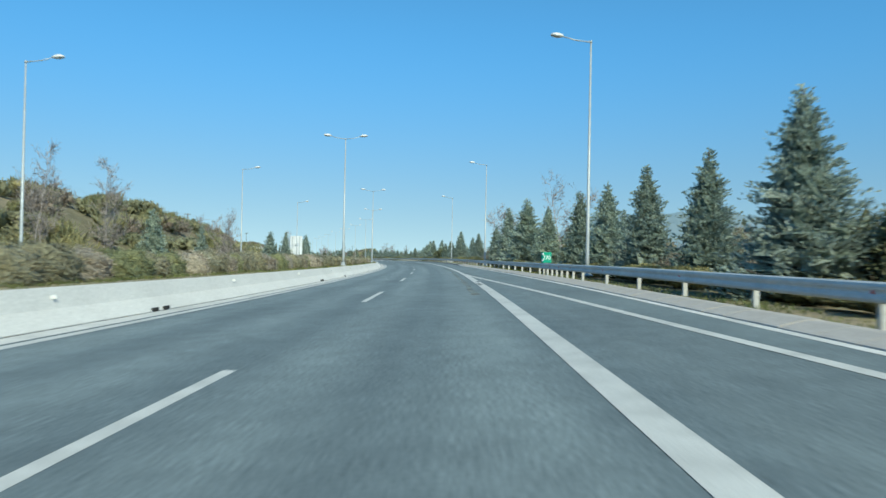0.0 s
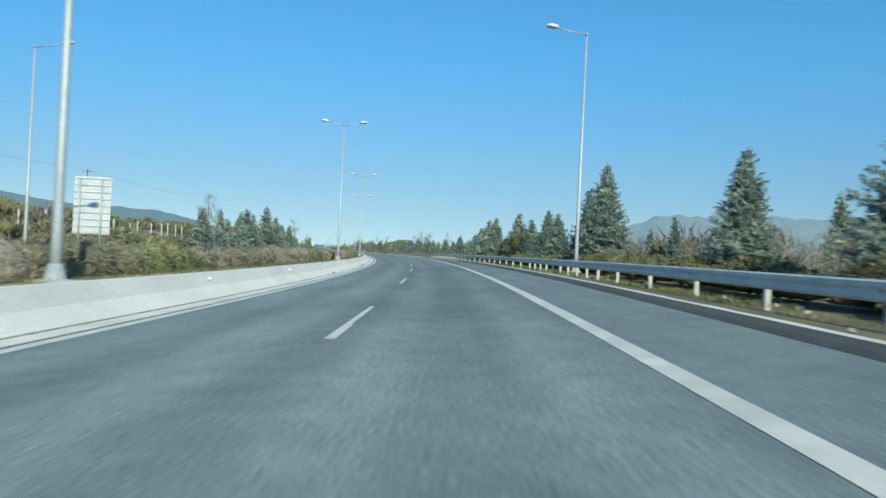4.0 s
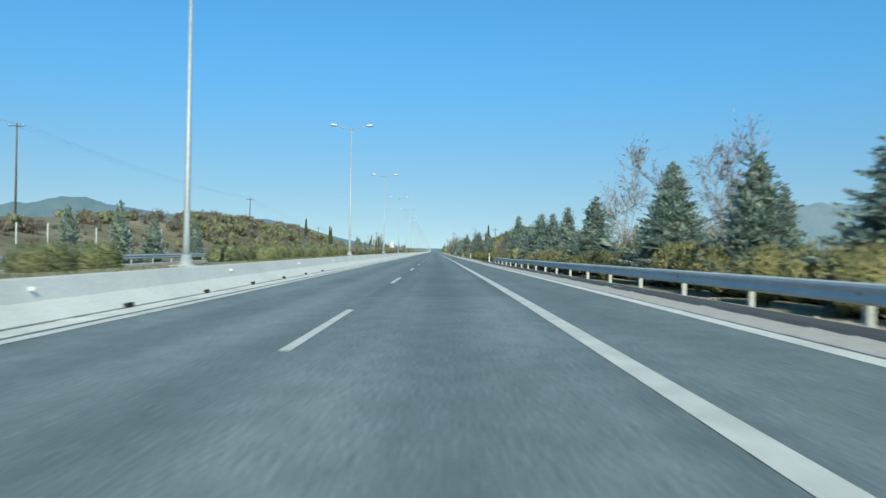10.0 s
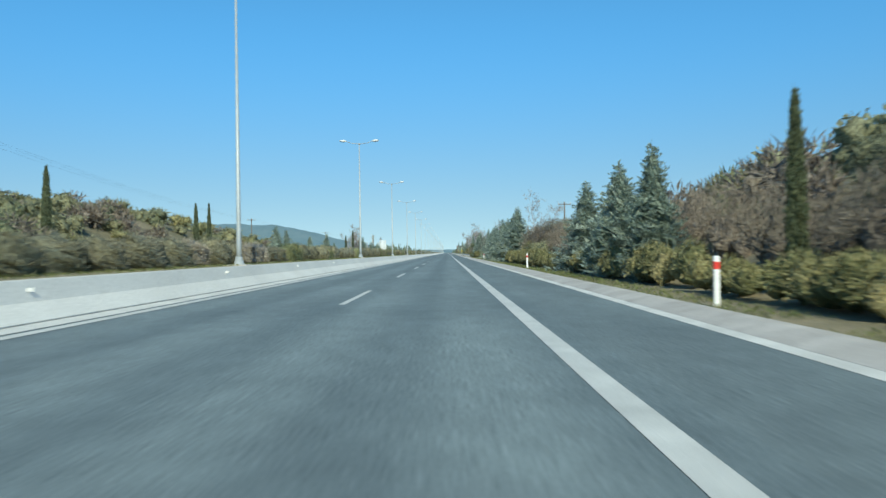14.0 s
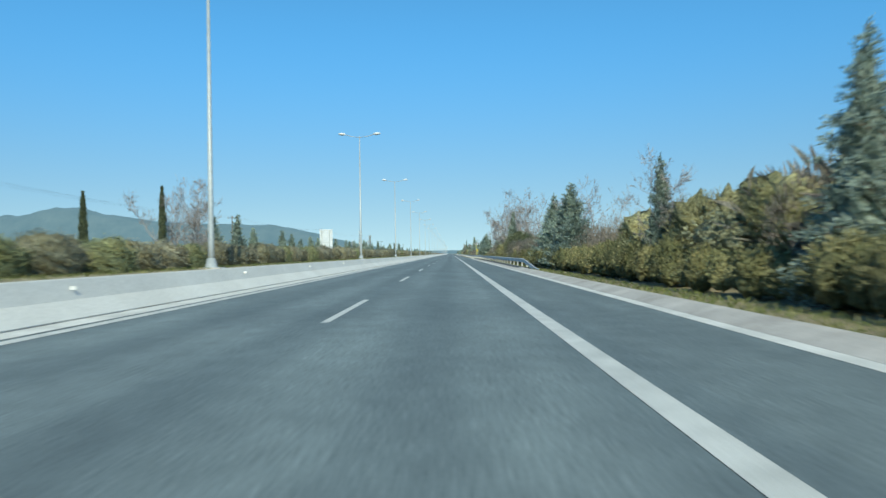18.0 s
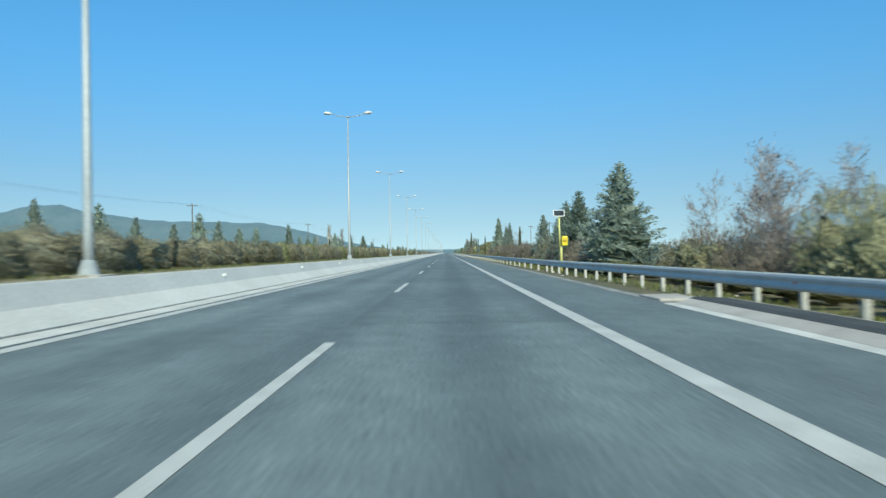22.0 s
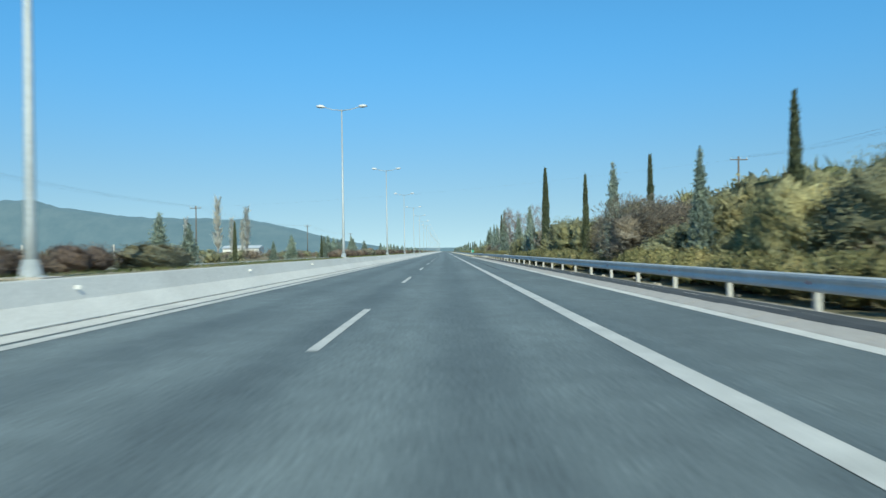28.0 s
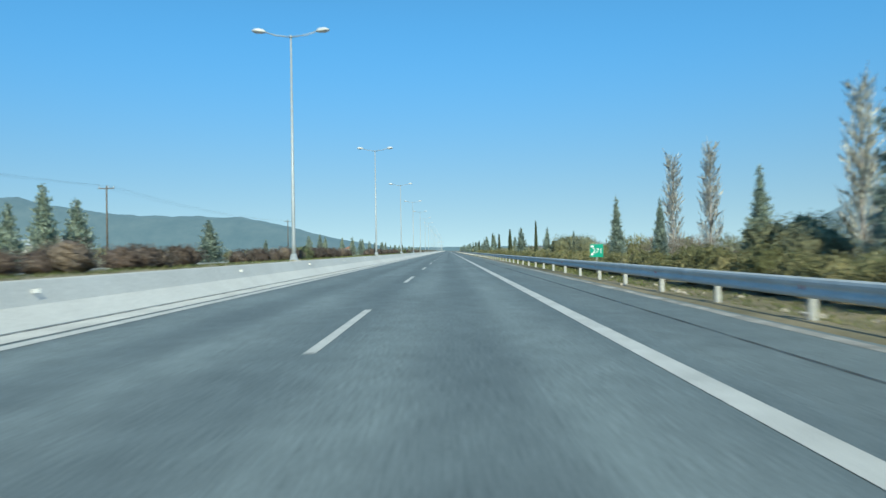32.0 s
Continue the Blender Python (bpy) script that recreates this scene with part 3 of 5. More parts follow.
for a, b in KERBS:
    st = span(a, b, 4)
    cut = {-60: (-4, 104), 254: (254, 352), 845: (845, 992)}[a]
    kerb = tagged(new("kerb"), "weathered concrete kerb stones along the shoulder", "kerb", kind="structure")
    for s in range(*cut):
        drift = math.degrees(math.atan2(kerb_lat(s) - kerb_lat(s + 1), 1.0))
        part("kerb_stone", STONE, kerb, "", stand(s, kerb_lat(s), float(rng_k.uniform(-0.004, 0.004)), drift))
    for p, q in ((a, cut[0]), (cut[1], b)):
        if q - p > 1:
            part("kerb_run", sweep("kerb_run", span(p, q, 4), lambda s: [(kerb_lat(s) + x, z) for x, z in KERB_SHAPE], M_KERB, closed=True), kerb)
    tagged(part("kerb_gutter", sweep("kerb_gutter", st, lambda s: [(kerb_lat(s) - (0.72 if s > 104 else 0.64), 0.004), (kerb_lat(s) - 0.475, 0.012)], M_GUTTER)), "pale concrete gutter strip before the kerb", "gutter", kind="structure")
for a, b in ((192, 254), (668, 845), (992, 1300)):
    tagged(part("gravel_edge", sweep("gravel_edge", span(a, b, 1.0), lambda s: [(5.8 + 0.1 * noise.noise(Vector((s * 0.5, 2, 0))), 0.003), (5.98 + 0.08 * noise.noise(Vector((s * 0.9, 7, 0))), 0.012), (6.2 + 0.16 * noise.noise(Vector((s * 0.3, 5, 0))), -0.03)], M_GRAVEL)),
           "broken gravel and soil at the edge of the asphalt", "gravel", kind="structure")

# dry soil and litter behind the rail
for a, b in ((256, 352), (846, 991)):
    tagged(part("verge_litter", sweep("verge_litter", span(a, b, 0.8), lambda s: [(kerb_lat(s) + 0.62, 0.03), (kerb_lat(s) + 0.9, -0.03 + 0.03 * noise.noise(Vector((s * 0.8, 3, 0)))), (kerb_lat(s) + 1.4, -0.06 + 0.04 * noise.noise(Vector((s * 0.7, 8, 0)))), (kerb_lat(s) + 2.1 + 0.3 * noise.noise(Vector((s * 0.4, 6, 0))), -0.13)], M_LITTER)),
           "dry brown soil and leaf litter behind the guard rail", "soil", kind="structure")

# low asphalt berm with a pale cast edge along the bend
tagged(part("asphalt_berm", sweep("asphalt_berm", span(104, 192, 2), [(5.55, 0.003), (5.66, 0.05), (5.9, 0.085), (5.92, -0.05)], M_TAR_SOLID)), "dark low asphalt berm along the shoulder", "berm", kind="structure")
tagged(part("berm_edge", sweep("berm_edge", span(104, 192, 1), lambda s: [(5.9, 0.088), (6.0 + 0.05 * noise.noise(Vector((s * 0.7, 4, 0))), 0.1), (6.06, -0.06)], M_GUTTER)), "pale broken concrete edge behind the berm", "kerb", kind="structure")

# ============ guard rails ============
RAIL_FOOT = -0.12
W_BEAM = [(0.0, 0.43), (-0.035, 0.45), (-0.05, 0.49), (-0.042, 0.53), (-0.02, 0.565), (-0.02, 0.595), (-0.042, 0.63), (-0.05, 0.67), (-0.035, 0.71), (0.0, 0.735), (0.012, 0.735), (-0.022, 0.7), (-0.036, 0.67), (-0.03, 0.64), (-0.008, 0.6), (-0.008, 0.56), (-0.03, 0.52), (-0.036, 0.49), (-0.022, 0.46), (0.012, 0.43)]


def make_post():
    verts, faces = [], []
    prof = [(-0.05, -0.055), (0.05, -0.055), (0.05, -0.045), (-0.04, -0.045), (-0.04, 0.045), (0.05, 0.045), (0.05, 0.055), (-0.05, 0.055)]
    n = len(prof)
    for z in (-0.3, 0.66):
        verts += [(x, y, z) for x, y in prof]
    faces = [(k, (k + 1) % n, (k + 1) % n + n, k + n) for k in range(n)]
    faces.append(tuple(range(n, 2 * n)))
    return mesh_from("post", verts, faces, M_POST)


POST = make_post()
SPACER = box("spacer", (0.08, 0.1, 0.18), M_GALV, (-0.085, 0, 0.58), 0.01)
EYE_RED = box("reflector", (0.02, 0.05, 0.06), M_RED, (-0.15, 0, 0.58), 0.006)


def guard_rail(a, b, label, posts, dip_start=False, dip_end=False, lat0=None, side=1, reflectors=True):
    root = tagged(new("guard_rail"), label, "guard rail", "guard rails beside the road")
    lat = lat0 or rail_lat

    def low(s):
        d = 0.0
        if dip_start:
            d = max(d, 0.62 * (1 - step(a, a + 12, s)))
        if dip_end:
            d = max(d, 0.62 * step(b - 12, b, s))
        return d

    st = sorted(set(span(a, b, 4) if b <= 420 else (span(a, min(b, a + 16), 2) + span(min(b, a + 16), b, 12))))
    part("beam", sweep("beam", st, lambda s: [(lat(s) - 0.12 * side + side * x, z + RAIL_FOOT - low(s) * 0.95) for x, z in W_BEAM], M_GALV, closed=True, smooth=False), root)
    for i, s in enumerate(posts):
        sink = low(s)
        if sink > 0.5:
            continue
        part("post", POST, root, "", stand(s, lat(s), RAIL_FOOT - sink, 0 if side > 0 else 180))
        part("spacer", SPACER, root, "", stand(s, lat(s), RAIL_FOOT - sink, 0 if side > 0 else 180))
        if i % 2 == 1 and reflectors:
            part("reflector", EYE_RED, root, "red reflector", stand(s, lat(s), RAIL_FOOT - sink, 0 if side > 0 else 180))
    return root


guard_rail(-60, 356, "galvanised steel guard rail on pale posts beside the shoulder", span(-20, 38, 4) + span(40, 50, 1.35) + span(54, 132, 3.97) + span(135, 153.4, 2) + span(157.4, 203.5, 3.95) + span(207.4, 240, 1.98) + span(244, 352, 3.97), dip_end=True)
guard_rail(566, 1160, "steel guard rail on pale posts, its start sloping into the ground", span(571.3, 662.4, 3.96) + span(664.2, 694.2, 2) + span(698, 1158, 3.96), dip_start=True)
far = tagged(part("far_guard_rail", sweep("far_guard_rail", span(1160, 1900, 20), lambda s: [(6.73 + x, z - 0.12) for x, z in W_BEAM], M_GALV, closed=True)), "galvanised guard rail running on into the distance", "guard rail", kind="structure")
verts, faces = [], []
for s in span(1162, 1500, 4):
    k = len(verts)
    verts += [(6.8 + x, s + y, z - 0.12) for z in (0, 0.66) for x, y in ((0, -0.05), (0.1, -0.05), (0.1, 0.05), (0, 0.05))]
    faces += [(k, k + 1, k + 5, k + 4), (k + 1, k + 2, k + 6, k + 5), (k + 2, k + 3, k + 7, k + 6), (k + 3, k, k + 4, k + 7)]
tagged(part("far_posts", mesh_from("far_posts", verts, faces, M_POST), far), kind="stuff")
guard_rail(225, 420, "galvanised steel guard rail beyond the oncoming carriageway", span(226, 419, 4), lat0=lambda s: -19.6, side=-1, reflectors=False)

# ============ street lamps ============
def lamp_head():
    """Flat oval lantern, blunt at the arm; local x runs outward."""
    bm = bmesh.new()
    bmesh.ops.create_uvsphere(bm, u_segments=16, v_segments=8, radius=1.0)
    for v in bm.verts:
        v.co.x *= 0.36 * (1.0 if v.co.x > 0 else 0.9)
        v.co.y *= 0.2 * (1.15 if v.co.x > 0 else 0.85)
        v.co.z *= 0.15 if v.co.z > 0 else 0.06
    return bm_mesh("lantern", bm, M_HEAD, smooth=True)


def lamp_lens():
    bm = bmesh.new()
    bmesh.ops.create_uvsphere(bm, u_segments=14, v_segments=6, radius=1.0)
    for v in bm.verts:
        v.co = Vector((v.co.x * 0.25 + 0.03, v.co.y * 0.13, v.co.z * 0.05 - 0.04))
    return bm_mesh("lens", bm, M_GLASS, smooth=True)


LANTERN, LENS = lamp_head(), lamp_lens()


def lamp(double, reach, height):
    root = new("street_lamp")
    top = height - 0.28
    part("pole", tube("pole", [(0, 0, 0.0, 0.108), (0, 0, 0.9, 0.1), (0, 0, 1.0, 0.092), (0, 0, top, 0.042)], M_LAMP, 14), root)
    part("base_flange", tube("base_flange", [(0, 0, -0.02, 0.3), (0, 0, 0.03, 0.3), (0, 0, 0.06, 0.2), (0, 0, 0.34, 0.13)], M_LAMP, 12), root)
    part("cap", tube("cap", [(0, 0, top - 0.04, 0.07), (0, 0, top + 0.08, 0.06)], M_LAMP, 10), root)
    for sgn in ((-1, 1) if double else (-1,)):
        part("arm", tube("arm", [(0, 0, top, 0.032), (sgn * reach * 0.5, 0, top + 0.1, 0.03), (sgn * (reach - 0.3), 0, height - 0.03, 0.028)], M_LAMP, 8), root)
        m = Matrix.Translation((sgn * reach, 0, height)) @ Matrix.Rotation(0 if sgn > 0 else math.pi, 4, "Z") @ Matrix.Rotation(radians(-5), 4, "Y")
        part("lantern", LANTERN, root, "white lantern shell", m)
        part("lens", LENS, root, "brownish lens", m)
    return root


double = tagged(lamp(True, 1.507, 11.646 - 0.69), "tall twin-armed grey street lamp standing in the median", "street lamp", "lamps along the median")
LAMP_LAT, LAMP_GAP, LAMP_FIRST = -5.878, 41.778, 292.26
starts = [70.64, 120.54, 166.93, 208.99, 252.15] + [LAMP_FIRST + LAMP_GAP * k for k in range(0, 42)]
double.matrix_basis = stand(starts[0], LAMP_LAT, 0.69)
for s in starts[1:]:
    copy_thing(double, stand(s, LAMP_LAT, 0.69))
plinth = tube("lamp_plinth", [(0, 0, -0.1, 0.55), (0, 0, 0.02, 0.55), (0, 0, 0.03, 0.5)], M_KERB, 4, smooth=False)
for s in starts[:30]:
    tagged(part("lamp_plinth", plinth, None, "", stand(s, LAMP_LAT, 0.695, 45)), "square concrete footing of a street lamp", "footing", "footings of the lamps")
single = tagged(lamp(False, 1.65, 11.7), "tall single-armed grey street lamp behind the guard rail", "street lamp", "lamps beside the slip road")
single.matrix_basis = stand(93.0, 8.0, 0.0)
copy_thing(single, stand(142.6, 8.0, 0.0))
copy_thing(single, stand(43.6, 9.1, 0.0))
for s in (46, 94, 145.7):
    copy_thing(single, stand(s, -19.7, -0.05, 180))

# ============ plants ============
rng = np.random.default_rng(7)


def tufts(pos, way, length, width, rng_, flat=0.35):
    """Leaf tufts: slim lozenges of two triangles, rooted at pos and pointing along way."""
    pos, way = np.asarray(pos, float), np.asarray(way, float)
    n = len(pos)
    way = way / np.linalg.norm(way, axis=1, keepdims=True)
    rnd = rng_.normal(size=(n, 3)) * (1, 1, flat)
    side = np.cross(way, rnd)
    side /= np.linalg.norm(side, axis=1, keepdims=True) + 1e-9
    L = (length * rng_.uniform(0.65, 1.35, n))[:, None]
    W = (width * rng_.uniform(0.7, 1.3, n))[:, None]
    mid = pos + way * L * 0.45 + rng_.normal(size=(n, 3)) * 0.06 * L
    tip = pos + way * L + np.array([0, 0, -0.1]) * L
    v = np.stack([pos, mid + side * W, tip, mid - side * W], 1).reshape(-1, 3)
    k = np.arange(n)[:, None] * 4
    f = np.concatenate([np.concatenate([k, k + 1, k + 2], 1), np.concatenate([k, k + 2, k + 3], 1)])
    return v, f


def joined(chunks):
    vs, fs, o = [], [], 0
    for v, f in chunks:
        vs.append(v)
        fs.append(np.asarray(f) + o)
        o += len(v)
    return np.concatenate(vs), np.concatenate(fs)


def limb(a, b, ra, rb, sides=4):
    """A tapered three- to five-sided limb between two points."""
    a, b = np.asarray(a, float), np.asarray(b, float)
    d = b - a
    d /= np.linalg.norm(d) + 1e-9
    u = np.cross(d, (0.3, 0.2, 0.9) if abs(d[2]) < 0.8 else (1, 0, 0))
    u /= np.linalg.norm(u)
    w = np.cross(d, u)
    t = np.linspace(0, 2 * np.pi, sides, endpoint=False)[:, None]
    ring = np.cos(t) * u + np.sin(t) * w
    v = np.concatenate([a + ring * ra, b + ring * rb])
    f = []
    for k in range(sides):
        q = (k + 1) % sides
        f += [(k, q, q + sides), (k, q + sides, k + sides)]
    return v, np.array(f)


def mound(at, size, seed, rings=6, sides=10, rough=0.2, loose=0.0):
    """The dense inside of a plant: an uneven lump that the outer leaves stand on, closed or of loose overlapping sprays."""
    verts = [(0.0, 0.0, 1.0)]
    for i in range(1, rings):
        a = math.pi * i / rings
        verts += [(math.sin(a) * math.cos(2 * math.pi * k / sides + i * 0.4), math.sin(a) * math.sin(2 * math.pi * k / sides + i * 0.4), math.cos(a)) for k in range(sides)]
    verts.append((0.0, 0.0, -1.0))
    v = np.array([np.array(d) * (1 + rough * noise.noise(Vector(d) * 1.9 + Vector((seed * 3.7, seed * 1.3, 0))) + 0.5 * rough * noise.noise(Vector(d) * 4.5 + Vector((seed, 9, 0)))) for d in verts])
    n, f = len(verts), []
    for k in range(sides):
        q = (k + 1) % sides
        f += [(0, 1 + k, 1 + q), (n - 1, n - 1 - sides + q, n - 1 - sides + k)]
        for i in range(rings - 2):
            o = 1 + i * sides
            f += [(o + k, o + sides + k, o + sides + q), (o + k, o + sides + q, o + q)]
    if not loose:
        return v * np.asarray(size, float) + np.asarray(at, float), np.array(f)
    tri = v[np.array(f)]
    mid = tri.mean(1, keepdims=True)
    edge = np.linalg.norm(tri - mid, axis=2, keepdims=True).mean(1, keepdims=True)
    r = np.random.default_rng(int(seed * 97) + 5)
    tri = mid + (tri - mid) * 1.45 + r.normal(size=tri.shape) * edge * loose + mid * r.uniform(-0.12, 0.06, (len(tri), 1, 1))
    return tri.reshape(-1, 3) * np.asarray(size, float) + np.asarray(at, float), np.arange(len(tri) * 3).reshape(-1, 3)


def plant(name, trunk, crown, mats, label, category, group):
    """A plant of unit height: an empty at its foot with a trunk and a crown."""
    root = tagged(new(name), label, category, group)
    if trunk is not None:
        part("trunk", mesh_from("trunk", trunk[0], trunk[1], mats[0], smooth=True), root)
    part("crown", mesh_from("crown", crown[0], crown[1], mats[1], smooth=True), root)
    root.matrix_basis = Matrix.Translation((0, -250, -60))
    return root


def conifer(seed, spread, layers, rise, ragged, dense=1.0):
    """Pointed cone of whorled boughs, each a soft spray of short needles; rise lifts the sprays or lets them droop."""
    r = np.random.default_rng(seed)
    boughs, pos, way, size = [], [], [], []
    lean = r.normal(size=2) * 0.012
    for i in range(layers):
        h = 0.02 + 0.95 * (i / layers) ** 0.97
        reach = spread * ((1 - h) ** 0.95) * (0.88 + 0.12 * math.sin(i * 2.4 + seed)) + 0.012
        count = 7 if h < 0.55 else 6 if h < 0.8 else 4
        for k in range(count):
            a = r.uniform(0, 2 * math.pi)
            ln = reach * r.uniform(0.62, 1.0 + ragged)
            base = np.array([lean[0] * h, lean[1] * h, h - 0.25 * max(rise, 0.0) * ln])
            d = np.array([math.cos(a), math.sin(a), rise + 0.35 * h + r.normal() * 0.12])
            if i % 3 == 0 and h < 0.85:
                boughs.append(limb(base, base + d * ln * 0.85, 0.004 * (1 - h) + 0.001, 0.0008, 3))
            m = max(5, int(22 * dense * (ln / spread) ** 0.7))
            u = r.uniform(0.12, 1.0, m) ** 0.6
            side = np.array([-d[1], d[0], 0.0]) * r.choice((-1, 1), m)[:, None]
            wide = side * (r.uniform(0, 0.34, m) * (1.05 - u))[:, None] * ln
            sag = np.stack([np.zeros(m), np.zeros(m), -0.12 * ln * u ** 2], 1)
            pos.append(base + d * ln * u[:, None] + wide + sag + r.normal(size=(m, 3)) * (0.03 * ln + 0.004))
            way.append(d * 0.7 + side * r.uniform(0.0, 0.6, m)[:, None] + r.normal(size=(m, 3)) * 0.3 + np.array([0, 0, 0.25 + 0.8 * rise]))
            size.append(np.full(m, 0.6 + 0.4 * (1 - h)))
    pos, way, size = np.concatenate(pos), np.concatenate(way), np.concatenate(size)
    pos[:, 2] = np.maximum(pos[:, 2], 0.012)
    grow = dense ** -0.5
    fine = tufts(pos, way, 0.046 * size * grow, 0.0085 * size * grow, r)
    core = joined([mound((lean[0] * h, lean[1] * h, h), (spread * (1 - h) * 0.6, spread * (1 - h) * 0.6, 0.1), seed + h * 9, 5, 9, 0.5, 0.4) for h in np.linspace(0.1, 0.8, 9)])
    tip = tufts(np.stack([np.full(26, lean[0]), np.full(26, lean[1]), np.linspace(0.86, 0.985, 26)], 1), r.normal(size=(26, 3)) * 0.45 + (0, 0, 0.9), 0.034, 0.006, r)
    trunk = joined([limb((0, 0, -0.03), (lean[0], lean[1], 0.985), 0.02, 0.0015, 7)] + boughs)
    return trunk, joined([fine, core, tip])


def cypress(seed, spread):
    """Slim upright column of steep tufts."""
    r = np.random.default_rng(seed)
    n = 3200
    h = r.uniform(0.03, 0.97, n)
    a = r.uniform(0, 2 * math.pi, n)
    prof = spread * np.minimum(1.0, (h + 0.05) * 5) * (1 - h ** 2.6) ** 0.9 * (0.93 + 0.07 * np.sin(h * 37 + a * 2 + seed))
    q = prof * r.uniform(0.5, 1.08, n)
    p = np.stack([np.cos(a) * q, np.sin(a) * q, h], 1)
    w = np.stack([np.cos(a) * 0.3, np.sin(a) * 0.3, np.ones(n)], 1) + r.normal(size=(n, 3)) * 0.18
    leaf = tufts(p, w, 0.036, 0.0055, r)
    core = joined([mound((0, 0, h), (wide, wide, 0.09), seed + h * 9, 5, 8, 0.3, 0.4) for h, wide in ((h, spread * 0.7 * min(1.0, (h + 0.05) * 5) * (1 - h ** 2.6) ** 0.9) for h in np.linspace(0.08, 0.9, 12))])
    return limb((0, 0, -0.03), (0, 0, 0.9), 0.016, 0.003, 6), joined([leaf, core])


def bare(seed, stems, lean, reach, leaves=0):
    """Leafless tree: a few wandering stems, side branches that curve upward, and fine twigs; withered leaves may hang on."""
    r = np.random.default_rng(seed)
    wood, twigs, tips, ways = [], [], [], []
    for k in range(stems):
        turn = r.uniform(0, 6.28)
        d = np.array([math.cos(turn) * lean, math.sin(turn) * lean, 1.0])
        tall = 1.0 if k == 0 else r.uniform(0.72, 0.97)
        path = [np.array([math.cos(turn), math.sin(turn), -2.0]) * 0.012]
        for i in range(10):
            d = d + r.normal(size=3) * (0.11, 0.11, 0.02)
            path.append(path[-1] + d * tall / 10 * 1.02)
        thick = [0.0085 * tall * (1 - i / 10.6) for i in range(11)]
        wood += [limb(path[i], path[i + 1], thick[i], thick[i + 1], 5) for i in range(10)]
        for _ in range(26):
            u = r.uniform(2.0, 9.9)
            i = int(u)
            p = path[i] + (path[i + 1] - path[i]) * (u - i)
            a = r.uniform(0, 6.28)
            ln = reach * (1.3 - 0.09 * u) * r.uniform(0.6, 1.1)
            d1 = np.array([math.cos(a), math.sin(a), r.uniform(0.35, 0.9)])
            q = p + d1 * ln * 0.5
            d2 = d1 * (0.75, 0.75, 1.0) + r.normal(size=3) * 0.15 + (0, 0, 0.35)
            e = q + d2 * ln * 0.5
            twigs += [limb(p, q, 0.0026, 0.0015, 3), limb(q, e, 0.0015, 0.0006, 3)]
            for _ in range(9):
                w = r.uniform(0.15, 1.0)
                s0, way = (p + (q - p) * w * 2, d1) if w < 0.5 else (q + (e - q) * (w * 2 - 1), d2)
                way = way / np.linalg.norm(way) + r.normal(size=3) * 0.5 + (0, 0, 0.25)
                s1 = s0 + way * r.uniform(0.03, 0.075)
                twigs.append(limb(s0, s1, 0.0007, 0.00035, 3))
                for v in r.uniform(0.2, 1.0, 5):
                    tips.append(s0 + (s1 - s0) * v)
                    ways.append(way + r.normal(size=3) * 0.5)
    tips, ways = np.array(tips), np.array(ways)
    trunk, crown = joined(wood), joined(twigs + [tufts(tips, ways, 0.034, 0.0004, r, 1.0)])
    leaf = None
    if leaves:
        leaf = tufts(tips[r.integers(0, len(tips), leaves)] + r.normal(size=(leaves, 3)) * 0.012, r.normal(size=(leaves, 3)), 0.017, 0.005, r, 1.0)
    return trunk, crown, leaf


def poplar(seed):
    """Bare upright broom of pale twigs."""
    r = np.random.default_rng(seed)
    wood = [limb((0, 0, -0.02), (0, 0, 0.92), 0.013, 0.002, 6)]
    tw = []
    for i in range(190):
        h = r.uniform(0.08, 0.85)
        a = r.uniform(0, 2 * math.pi)
        ln = r.uniform(0.1, 0.24) * (1.05 - h * 0.6)
        d = np.array([math.cos(a) * 0.36, math.sin(a) * 0.36, 1.0])
        b = np.array([0, 0, h])
        tw.append(limb(b, b + d * ln, 0.0014, 0.0005, 3))
        p = b + d * ln * r.uniform(0.2, 1, (5, 1))
        tw.append(tufts(p, d + r.normal(size=(5, 3)) * 0.2, 0.07, 0.0005, r, 1.0))
    return joined(wood), joined(tw)


